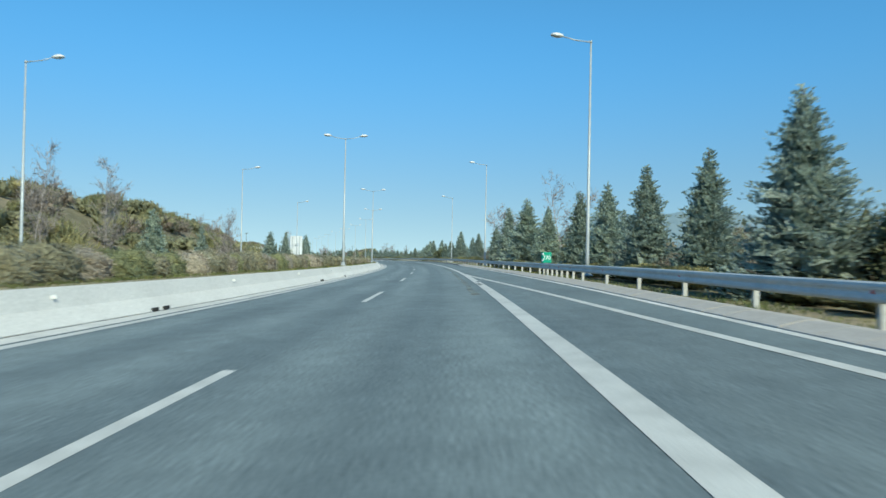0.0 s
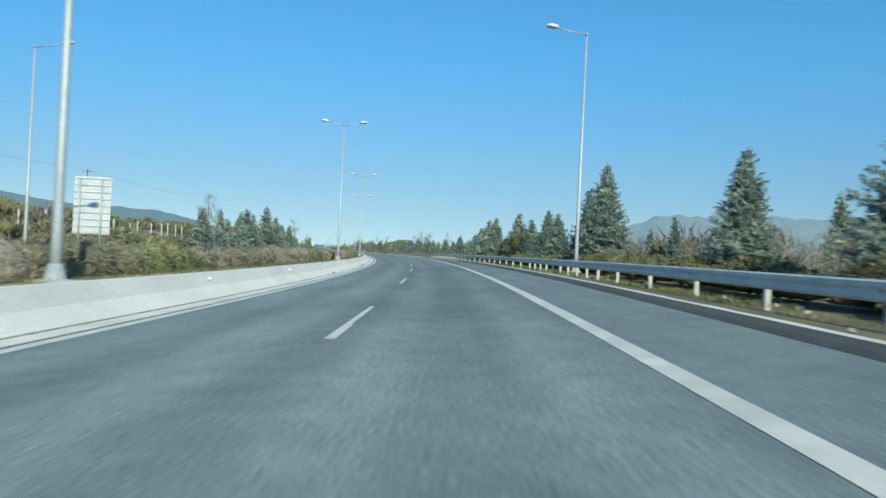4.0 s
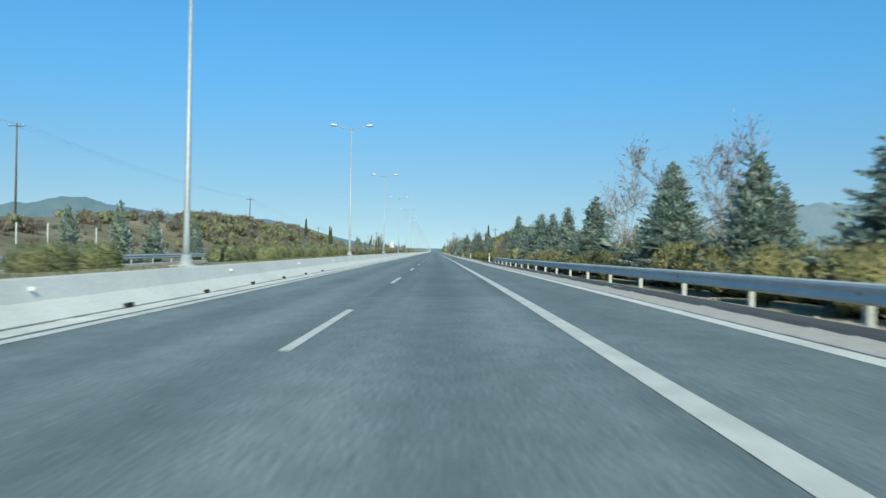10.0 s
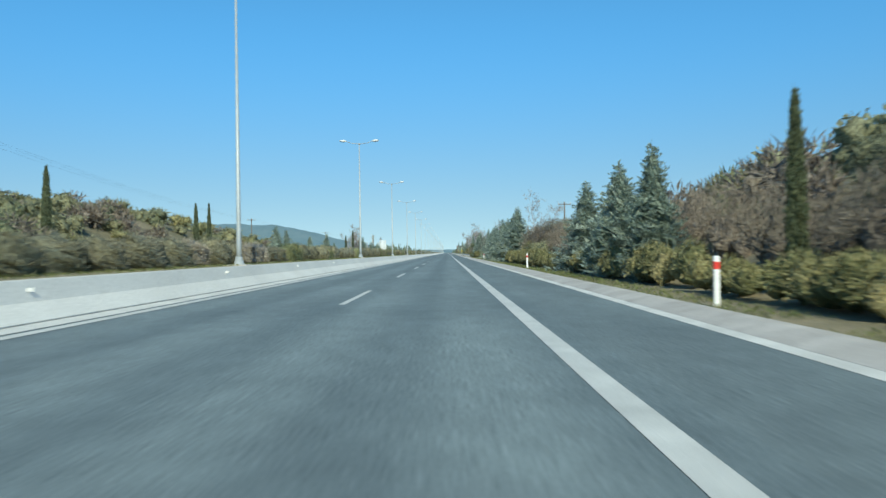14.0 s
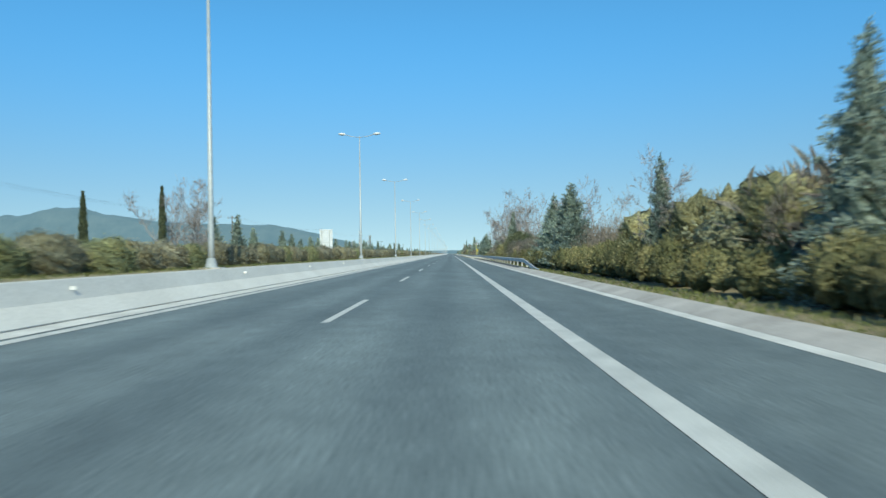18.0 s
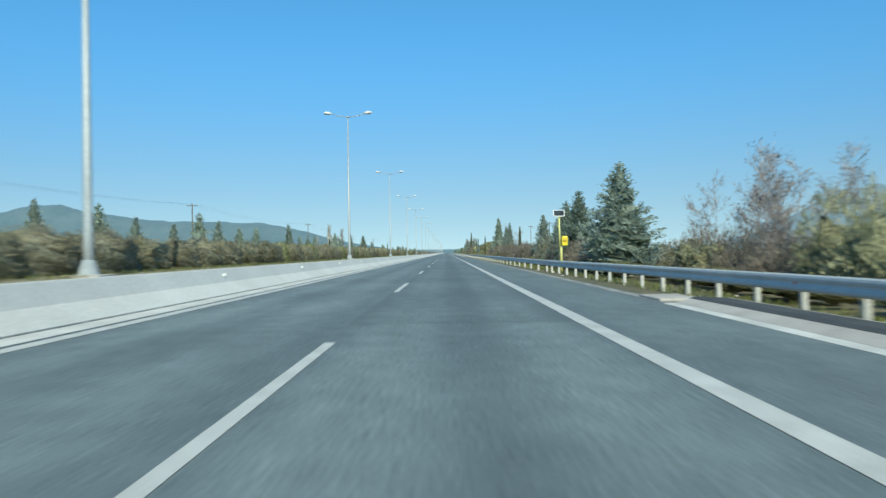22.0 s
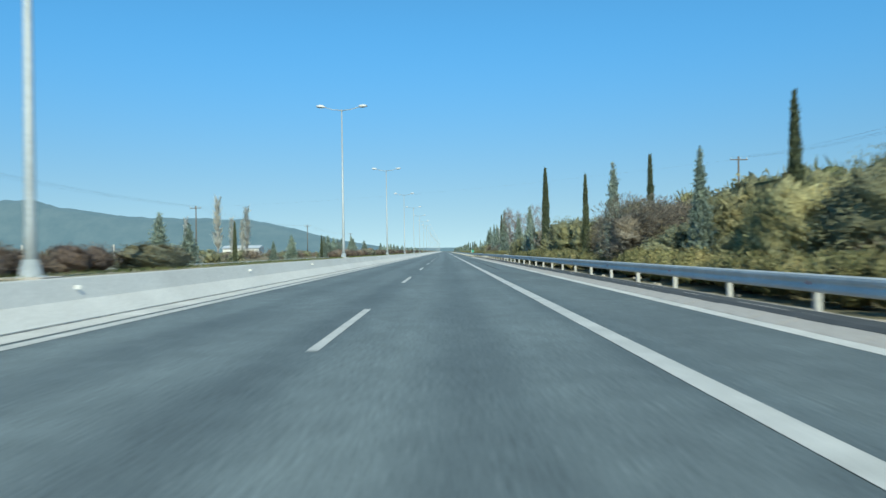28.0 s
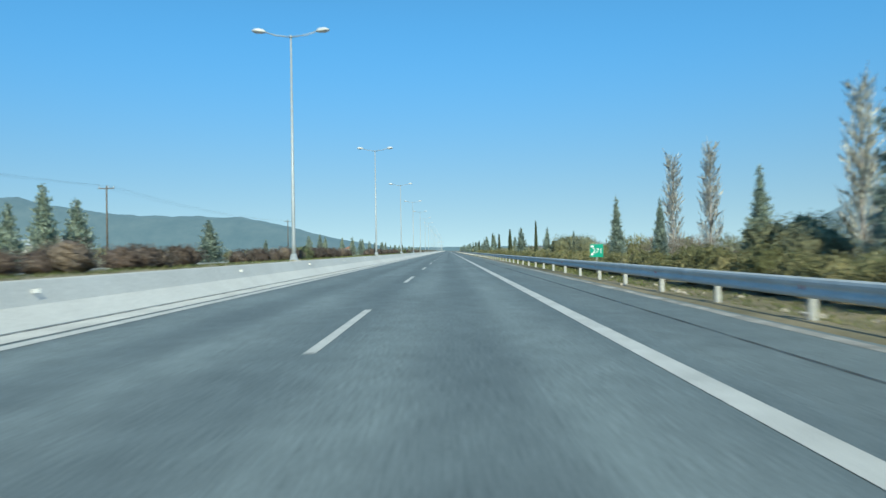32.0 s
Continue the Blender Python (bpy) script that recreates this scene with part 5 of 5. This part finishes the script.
# distant plain: belts of trees
for _ in range(130):
    side = 1 if rng.uniform() < 0.5 else -1
    s, lat = float(rng.uniform(200, 2000)), side * float(rng.uniform(55, 260))
    if side < 0 and abs(lat) < 80 and s < 620:
        continue
    put_far("round", s, lat, float(rng.uniform(2.5, 5.5)), 1.3)
for kind, mat, label in (("round", F_OLIVE, "olive-green bushes on the slopes and the plain"), ("broom", F_BROOM, "yellow-green broom on the slopes"), ("dry", F_BROWN, "brown withered scrub on the slopes")):
    tagged(part("slope_scrub", mesh_from("slope_scrub", *joined(FAR[kind]), mat, smooth=True)), label, "scrub", kind="stuff")

# hedge along the median: a row of rounded bushes, each with its own tone
HEDGES = [mesh_from("hedge", *hedge_bush(81 + k), m, smooth=True) for k, m in enumerate((F_HEDGE, F_HEDGE_DRY, F_HEDGE, F_HEDGE_GREEN, F_HEDGE, F_HEDGE, F_HEDGE_DRY))]
SHAGGY = [mesh_from("hedge", *strip(91 + k, 6.0, 0.75, 1.2, 2000, 0.14, 0.009, 11, 0.5, 0.1), F_HEDGE_RED, smooth=True) for k in range(3)]
s = -60.0
while s < 1560:
    red = s > 835
    single_bushes = 262 < s < 335
    ln = float(rng.uniform(1.4, 2.6)) if single_bushes else float(rng.uniform(1.2, 2.6) if s < 300 else rng.uniform(1.7, 3.4)) if not red else float(rng.uniform(4.5, 6.5))
    bare_soil = 886 < s < 906 or 290.5 < s < 296.5 or (red and rng.uniform() < 0.12)
    if not bare_soil:
        pick = SHAGGY[int(rng.integers(3))] if red and rng.uniform() < 0.8 else HEDGES[3] if single_bushes else HEDGES[int(rng.integers(7) if s < 430 else rng.choice((0, 2, 3, 4, 5)))]
        tall = (1.15 if s < 60 else 0.85 if single_bushes else 1.05 if s < 400 else 1.2 if s < 560 else 1.25 if s < 835 else 0.95) * float(rng.uniform(0.88, 1.1))
        ob = part("hedge", pick, None, "", stand(s, -7.1 + float(rng.uniform(-0.2, 0.2)), 0.64) @ Matrix.Diagonal((float(rng.uniform(0.9, 1.1)), ln / (6 if pick in SHAGGY else 2.4), tall, 1)))
        tagged(ob, "shaggy reddish-brown winter hedge on the median" if pick in SHAGGY else "rounded olive-brown hedge bush on the median soil", "hedge", kind="stuff")
    s += ln + (float(rng.uniform(0.6, 2.2)) if single_bushes else float(rng.choice((-0.3, -0.2, -0.05, 0.1))))

# low leafy scrub behind the guard rail
VERGE = [mesh_from("verge_scrub", *strip(95 + k, 20, 1.0, 1.3, 7000, 0.12, 0.026, 32, 0.5, 0.12), F_VERGE, smooth=True) for k in range(3)]
for s in np.arange(-30, 1200, 11):
    s = float(s)
    tall = 0.62 if s < 110 else 0.8 if s < 255 else 1.2 if s < 340 else 1.15 if s < 470 else 1.35 if s < 660 else 0.7 if s < 720 else 0.85 if s < 870 else 0.95
    if 606 < s < 700:
        tall *= 0.75
    side = 9.1 + (0.15 if 340 < s < 570 else 0) + verge_lat(s)
    ob = part("verge_scrub", VERGE[int(rng.integers(3))], None, "", stand(s, side + float(rng.uniform(-0.2, 0.3)), 0.02, float(rng.uniform(-1, 1))) @ Matrix.Diagonal((1, 0.62, tall * float(rng.uniform(0.85, 1.15)), 1)))
    tagged(ob, "low leafy evergreen scrub behind the guard rail", "scrub", kind="stuff")

# taller thicket that fills the gaps between the trees
THICKET = [mesh_from("thicket", *strip(195 + k, 20, 1.0, 2.6, 9000 if k % 2 else 6000, 0.15 if k % 2 else 0.13, 0.0085 if k % 2 else 0.02, 26 if k % 2 else 18, 0.7, 0.08, 0.62 if k % 2 else 0.82), (F_OLIVE, F_BROWN, F_VERGE, F_BROWN)[k], smooth=True) for k in range(4)]
for s in np.arange(-20, 1170, 11):
    s = float(s)
    tall = float(np.interp(s, [0, 100, 160, 195, 255, 285, 350, 470, 560, 650, 690, 780, 800, 865, 900, 1000, 1060, 1160], [2.3, 2.2, 1.8, 1.2, 1.3, 1.9, 2.0, 2.4, 2.6, 2.6, 1.7, 2.2, 1.2, 1.3, 2.3, 2.4, 1.7, 1.5]))
    lat = 11.7 + verge_lat(s) * 0.7 + float(rng.uniform(-0.3, 0.6))
    ob = part("thicket", THICKET[int(rng.integers(4))], None, "", stand(s, lat, land(s, lat) - 0.15, float(rng.uniform(-1.5, 1.5))) @ Matrix.Diagonal((1, 0.62, (tall + 0.1) * float(rng.uniform(0.85, 1.2)), 1)))
    tagged(ob, "mixed thicket of olive and withered brown scrub", "thicket", kind="stuff")

# dense withered scrub close behind the rail
for a, b, tall in ((592, 650, 2.3), (694, 786, 2.15)):
    for s in np.arange(a, b, 9.0):
        s = float(s)
        lat = 9.9 + float(rng.uniform(-0.3, 0.4))
        ob = part("thicket", THICKET[int(rng.choice((1, 3, 3)))], None, "", stand(s, lat, land(s, lat) - 0.1, float(rng.uniform(-1.5, 1.5))) @ Matrix.Diagonal((0.8, 0.62, tall * float(rng.uniform(0.85, 1.12)), 1)))
        tagged(ob, "dense withered mauve-brown scrub behind the guard rail", "thicket", kind="stuff")

# grass on the verge
def grass_strip(seed, length, depth, n):
    r = np.random.default_rng(seed)
    p = np.stack([r.uniform(-depth / 2, depth / 2, n), r.uniform(0, length, n), np.zeros(n)], 1)
    return tufts(p, r.normal(size=(n, 3)) * 0.45 + (0, 0, 1), 0.16, 0.012, r, 1.0)


GRASS = [mesh_from("verge_grass", *grass_strip(99 + k, 20, 1.5, 1400), F_GRASS) for k in range(2)]
for s in np.arange(-20, 1180, 20):
    s = float(s)
    if not (240 < s < 350 or 835 < s < 985):
        tagged(part("verge_grass", GRASS[int(rng.integers(2))], None, "", stand(s, 7.7 + verge_lat(s), -0.09) @ Matrix.Diagonal((1, 1, float(rng.uniform(0.6, 1.1)), 1))), "tufts of green and dry grass on the verge", "grass", kind="stuff")
    tagged(part("median_grass", GRASS[int(rng.integers(2))], None, "", stand(s, -6.2, 0.68) @ Matrix.Diagonal((0.7, 1, 0.7, 1))), "thin dry grass on the median soil", "grass", kind="stuff")

# ============ distance ============
def ridge(name, foot, height, thick, seed, mat, label, n=90):
    """A long hill over the line foot[0]..foot[1]; height is a function of 0..1 along it."""
    verts, faces = [], []
    a, b = Vector((*foot[0], 0)), Vector((*foot[1], 0))
    side = Vector((0, 0, 1)).cross(b - a).normalized()
    rows = 9
    for j in range(rows):
        w = (j / (rows - 1) - 0.5) * 2
        for i in range(n):
            u = i / (n - 1)
            rough = 1 + 0.05 * noise.fractal(Vector((u * 26, w * 2, seed)), 0.9, 2, 4)
            q = a.lerp(b, u) + side * thick * w
            verts.append((q.x, q.y, -6 + (height(u) * rough + 6) * math.cos(w * math.pi / 2) ** 1.2))
    for j in range(rows - 1):
        for i in range(n - 1):
            k = j * n + i
            faces.append((k, k + 1, k + 1 + n, k + n))
    tagged(part(name, mesh_from(name, verts, faces, mat, smooth=True)), label, "mountain", kind="structure")


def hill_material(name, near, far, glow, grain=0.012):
    """Far slopes: scrub and rock; being backdrop, they glow bluish in place of the haze of distance."""
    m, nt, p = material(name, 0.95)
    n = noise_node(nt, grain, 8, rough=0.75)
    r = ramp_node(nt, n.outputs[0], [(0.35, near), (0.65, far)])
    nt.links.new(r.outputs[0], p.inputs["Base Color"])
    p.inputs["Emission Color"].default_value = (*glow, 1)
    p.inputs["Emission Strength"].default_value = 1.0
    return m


# last colour is the emission that paints air haze over the slopes
M_HILL = hill_material("hazed_scrub_slope", (0.02, 0.03, 0.03), (0.05, 0.06, 0.055), (0.068, 0.128, 0.19), 0.012)
M_MOUNT = hill_material("hazed_rock_slope", (0.02, 0.025, 0.027), (0.06, 0.062, 0.06), (0.11, 0.185, 0.265), 0.012)


def skyline(ways, heights):
    """Height of a far range over its line, by the way along it from west to east."""
    return lambda u: float(np.interp(ways[0] + (ways[-1] - ways[0]) * u, ways, heights))


ridge("backdrop_hills", ((-3100, 4050), (-180, 4050)), skyline([-3100, -2500, -2010, -1900, -1844, -1729, -1498, -1241, -985, -831, -626, -472, -267, -180], [205, 170, 205, 235, 249, 233, 187, 159, 149, 146, 105, 60, 24, 8]), 260, 8.4, M_HILL, "long dark ridge far off, tinted blue for haze", 220)
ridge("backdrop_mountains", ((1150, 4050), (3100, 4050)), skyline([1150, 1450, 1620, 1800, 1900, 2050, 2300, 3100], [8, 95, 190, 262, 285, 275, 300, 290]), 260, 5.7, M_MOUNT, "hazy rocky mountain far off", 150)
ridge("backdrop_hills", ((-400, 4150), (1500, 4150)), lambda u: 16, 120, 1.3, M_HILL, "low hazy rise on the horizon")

# ============ signs, posts and small things ============
def kilometre_sign(number):
    root = tagged(new("kilometre_sign"), "green kilometre sign with white number %s on a post" % number, "road sign", "kilometre signs")
    part("post", tube("post", [(0, 0, -1.1, 0.03), (0, 0, 0.36, 0.03)], M_POST, 8), root)
    board = part("panel", box("panel", (0.66, 0.025, 0.66), M_GREEN, (0, -0.045, 0), 0.006), root)
    cu = bpy.data.curves.new("number", "FONT")
    cu.body, cu.size, cu.align_x, cu.extrude = number, 0.34, "CENTER", 0.002
    ob = new("number", cu)
    me = bpy.data.meshes.new_from_object(ob)
    bpy.data.objects.remove(ob)
    me.materials.clear()
    me.materials.append(M_WHITE)
    part("number", me, board, "white number", Matrix.Translation((0.04, -0.061, -0.12)) @ Matrix.Rotation(math.pi / 2, 4, "X"))
    part("road_mark", box("road_mark", (0.15, 0.004, 0.1), M_WHITE, (-0.22, -0.061, 0.22), 0.001), board, "white patch of small writing")
    part("arrow_mark", box("arrow_mark", (0.12, 0.004, 0.12), M_WHITE, (-0.23, -0.061, -0.18), 0.001, Matrix.Rotation(radians(30), 4, "Y")), board, "white slanted mark")
    return root


kilometre_sign("270").matrix_basis = stand(48.2, 7.75, 0.92, 3, 0.88)
kilometre_sign("271").matrix_basis = stand(1040.7, 7.85, 0.98, -2, 0.85)


def delineator():
    root = tagged(new("delineator_post"), "white plastic delineator post with a red band", "post", "delineator posts beside the shoulder")
    part("body", box("body", (0.12, 0.07, 1.15), M_WHITE, (0, 0, 0.36), 0.02), root)
    part("band", box("band", (0.126, 0.076, 0.17), M_RED, (0, 0, 0.74), 0.018), root, "red band")
    return root


marker = delineator()
marker.matrix_basis = stand(357.4, 7.55, 0.0)
for s in (403.3, 440, 501.8):
    copy_thing(marker, stand(s, 7.7, 0.0, float(rng.uniform(-6, 6))))

white_post = tagged(new("marker_post"), "square white concrete post standing among the trees", "post")
part("shaft", box("shaft", (0.13, 0.13, 1.75), M_WHITE, (0, 0, 0.875), 0.015), white_post)
part("cap", box("cap", (0.15, 0.15, 0.05), M_WHITE, (0, 0, 1.775), 0.012), white_post)
white_post.matrix_basis = stand(143.0, 11.4, land(143, 11.4) - 0.05)

phone = tagged(new("emergency_phone"), "yellow emergency telephone on a pole with a solar panel", "telephone")
part("foot", tube("foot", [(0.1, 0, -0.3, 0.075), (0.1, 0, 1.35, 0.075), (0.1, 0, 1.38, 0.05)], M_YELLOW_PALE, 10), phone)
part("pole", tube("pole", [(0.03, 0, 1.25, 0.055), (0.0, 0, 3.1, 0.055)], M_YELLOW_PALE, 10), phone)
booth = part("phone_box", box("phone_box", (0.34, 0.22, 0.56), M_YELLOW, (0.3, -0.02, 1.72), 0.05), phone, "yellow phone box")
part("emblem", tube("emblem", [(0.3, -0.125, 1.74, 0.1), (0.3, -0.135, 1.74, 0.1)], M_AMBER, 16), booth, "amber round emblem")
part("bracket", box("bracket", (0.14, 0.04, 0.04), M_YELLOW_PALE, (-0.06, 0, 2.55), 0.008), phone)
tilt = Matrix.Rotation(radians(56), 4, "X")
frame_ob = part("solar_frame", box("solar_frame", (0.66, 0.45, 0.04), M_WHITE, (0, 0, 3.3), 0.008, tilt), phone, "white panel frame")
part("solar_cells", box("solar_cells", (0.58, 0.37, 0.02), M_CELL, (0, -0.019, 3.3125), 0.003, tilt), frame_ob, "dark solar cells")
phone.matrix_basis = stand(696.6, 7.9, -0.06)


def sign_back():
    root = tagged(new("sign_back"), "back of a tall pale metal direction sign on posts", "road sign", "sign backs of the oncoming side")
    for k in range(17):
        part("slat", box("slat", (2.3, 0.03, 0.212), M_SIGNBACK, (0, 0, 1.95 + 0.109 + 0.218 * k), 0.012), root)
    for k in range(9):
        part("rib", box("rib", (2.26, 0.05, 0.05), M_SIGNBACK, (0, -0.04, 2.06 + 0.436 * k), 0.006), root)
    for x in (-0.75, 0.6):
        part("post", tube("post", [(x, -0.12, -0.6, 0.06), (x, -0.12, 5.5, 0.06)], M_LAMP, 8), root)
    return root


back = sign_back()
back.matrix_basis = stand(653.5, -20.2, 0.0)
copy_thing(back, stand(156, -20.7, 0.0, 4))


# ============ power line ============
def power_pole(height, wide):
    root = new("power_pole")
    tagged(root, "weathered timber power pole with a crossarm", "power pole", "power poles beside the motorway")
    part("mast", tube("mast", [(0, 0, -0.5, 0.16), (0, 0, height, 0.1)], M_TIMBER, 8), root)
    part("crossarm", box("crossarm", (wide, 0.1, 0.12), M_TIMBER, (0, -0.12, height - 0.4), 0.01), root)
    for x in (-wide / 2 + 0.1, 0.22, wide / 2 - 0.1):
        part("insulator", tube("insulator", [(x, -0.12, height - 0.34, 0.03), (x, -0.12, height - 0.27, 0.06), (x, -0.12, height - 0.2, 0.035), (x, -0.12, height - 0.12, 0.05)], M_HEAD, 8), root, "pale insulator")
    return root


def wire(a, b, sag, label="thin sagging overhead power wire", thick=0.007):
    pts = []
    for i in range(13):
        u = i / 12
        q = a.lerp(b, u)
        pts.append((q.x, q.y, q.z - sag * 4 * u * (1 - u), thick))
    tagged(part("power_wire", tube("power_wire", pts, M_WIRE, 4, cap=False)), label, "wire", "power wires")


LEFT_POLES = [(150, -63, 13.5), (260, -58, 13.9), (365, -51, 16.2), (463, -46, 14), (572, -45, 10), (678, -44, 9.6), (789, -44, 10.5), (892, -42, 10.9), (997, -42, 9.6), (1105, -42, 10), (1215, -42, 10)]
RIGHT_POLES = [(503, 20, 8.5), (791, 34, 8.2), (895, 34, 10.4), (948, 34, 11.1)]
for row in (LEFT_POLES, RIGHT_POLES[1:], RIGHT_POLES[:1]):
    last = None
    for s, lat, top in row:
        foot = land(s, lat)
        root = power_pole(top - foot, 2.0)
        root.matrix_basis = stand(s, lat, foot, float(rng.uniform(-6, 6)))
        arms = [root.matrix_basis @ Vector((x, -0.12, top - foot - 0.12)) for x in (-0.9, 0.22, 0.9)]
        if last:
            for a, b in zip(last, arms):
                wire(a, b, 1.1)
        last = arms
a, b = place(997, -42, 9.4), place(948, 34, 10.8)
wire(a, b, 0.9, "thin overhead wire crossing the motorway", 0.0035)

# ============ fences, concrete and stones ============
STAKE = box("fence_post", (0.13, 0.13, 2.3), M_WHITE_CONCRETE, (0, 0, 0.95), 0.015)
for a, b, lat, gap in ((172, 366, -33, 4.6), (562, 680, -33, 5.2), (868, 940, -30, 7.5)):
    for s in np.arange(a, b, gap):
        q = lat + float(rng.uniform(-0.4, 0.4))
        ob = part("fence_post", STAKE, None, "", stand(float(s), q, land(float(s), q) - 0.1, float(rng.uniform(-8, 8)), 1.0, float(rng.uniform(0.85, 1.1))))
        tagged(ob, "white concrete fence post standing in the scrub", "fence post", "concrete fence posts")
for s, q in ((799, 14.0), (800.3, 15.3), (816.3, 17.3), (816.6, 16.5), (824, 17)):
    tagged(part("fence_post", STAKE, None, "", stand(s, q, land(s, q) - 0.1, 0, 0.8, 0.55)), "short white concrete fence post in the grass", "fence post", "concrete fence posts")

bm = bmesh.new()
bmesh.ops.create_cone(bm, cap_ends=False, segments=28, radius1=0.55, radius2=0.55, depth=0.55)
bmesh.ops.solidify(bm, geom=bm.faces[:], thickness=0.09)
well = part("well_ring", bm_mesh("well_ring", bm, M_WHITE_CONCRETE, 0.01), None, "", stand(951.3, 8.75, 0.33))
tagged(well, "low round concrete well ring on the verge", "well ring")
for s, lat, size, label in ((494, 9.4, (0.9, 1.6, 0.5), "pale concrete culvert head half hidden by scrub"), (990, 8.1, (0.9, 1.3, 0.34), "pale concrete culvert block behind the guard rail")):
    tagged(part("culvert_block", box("culvert_block", size, M_WHITE_CONCRETE, (0, 0, size[2] / 2 - 0.05), 0.03), None, "", stand(s, lat, 0.08, 4)), label, "concrete block")
for s in (669.5, 993.5):
    me = box("concrete_apron", (0.9, 1.7, 0.08), M_KERB, (0, 0, 0), 0.03)
    tagged(part("concrete_apron", me, None, "", stand(s, 6.3, 0.02)), "pale concrete apron where the kerb ends", "concrete apron")


def stone(seed):
    r = np.random.default_rng(seed)
    bm = bmesh.new()
    bmesh.ops.create_icosphere(bm, subdivisions=2, radius=1.0)
    for v in bm.verts:
        v.co *= 1 + 0.35 * noise.noise(v.co * 1.3 + Vector((seed, 0, 0)))
        v.co.z *= 0.6
        v.co.x *= 1.25
    return bm_mesh("rock", bm, M_ROCK)


ROCKS = [stone(3), stone(8), stone(14)]
for k in range(34):
    s, lat = (float(rng.uniform(60, 135)), float(rng.uniform(-27, -22.6))) if k < 20 else (float(rng.uniform(385, 480)), float(rng.uniform(-25, -22)))
    ob = part("rock", ROCKS[k % 3], None, "", stand(s, lat, land(s, lat) + 0.1, float(rng.uniform(0, 360)), float(rng.uniform(0.3, 0.8))))
    tagged(ob, "pale weathered boulder on the scrubby bank", "rock", "boulders on the bank")


def scattered_stones(seed, spots):
    r = np.random.default_rng(seed)
    cube = np.array([(x, y, z) for z in (-0.5, 0.5) for y in (-0.5, 0.5) for x in (-0.5, 0.5)], float)
    quads = np.array([(0, 2, 3, 1), (4, 5, 7, 6), (0, 1, 5, 4), (2, 6, 7, 3), (0, 4, 6, 2), (1, 3, 7, 5)])
    chunks = []
    for s, lat in spots:
        c = (cube + r.normal(size=cube.shape) * 0.16) * r.uniform(0.03, 0.1) * np.array((1.3, 1.3, 0.7))
        a = r.uniform(0, 6.3)
        rot = np.array([(math.cos(a), -math.sin(a), 0), (math.sin(a), math.cos(a), 0), (0, 0, 1)])
        chunks.append((c @ rot.T + np.array(place(s, lat, land(s, lat) + 0.03)), quads))
    return joined(chunks)


spots = []
for _ in range(700):
    s = float(rng.uniform(90, 1150))
    if 356 < s < 560:
        continue
    spots.append((s, rail_lat(s) + float(rng.normal(0.55, 0.45))))
tagged(part("verge_stones", mesh_from("verge_stones", *scattered_stones(5, spots), M_ROCK)), "scattered pale stones along the verge", "stones", kind="stuff")

# a long white shed in the fields
shed = tagged(new("farm_shed"), "long low white shed with a pale grey roof", "shed")
part("wall", box("wall", (13.5, 8, 3.4), M_WALL, (0, 0, 1.7), 0.03), shed)
part("roof", mesh_from("roof", [(-7.1, -4.5, 3.38), (7.1, -4.5, 3.38), (7.1, 4.5, 3.38), (-7.1, 4.5, 3.38), (-7.1, 0, 4.5), (7.1, 0, 4.5)], [(0, 1, 5, 4), (2, 3, 4, 5), (0, 4, 3), (1, 2, 5), (0, 3, 2, 1)], M_SIGNBACK), shed, "pale grey sheet roof")
for x in (-4.4, 0.0, 4.4):
    part("doorway", box("doorway", (1.8, 0.08, 2.2), M_CELL, (x, -4.01, 1.1), 0.01), shed, "dark doorway")
shed.matrix_basis = stand(1153, -75, land(1153, -75), 0)

# a house and dark trees at the far end of the fields
house = tagged(new("farm_house"), "small white farm house with a red tiled roof", "house")
part("wall", box("wall", (7, 9, 3.2), M_WALL, (0, 0, 1.6), 0.03), house)
part("roof", mesh_from("roof", [(-3.9, -4.9, 3.15), (3.9, -4.9, 3.15), (3.9, 4.9, 3.15), (-3.9, 4.9, 3.15), (0, -4.9, 4.7), (0, 4.9, 4.7)], [(0, 1, 4), (1, 2, 5, 4), (2, 3, 5), (3, 0, 4, 5), (0, 3, 2, 1)], M_TILE), house, "red tiled roof")
for x in (-1.6, 1.6):
    part("window", box("window", (0.9, 0.06, 1.1), M_CELL, (x, -4.51, 1.7), 0.01), house, "dark window")
house.matrix_basis = stand(1500, -62, 0, 12)
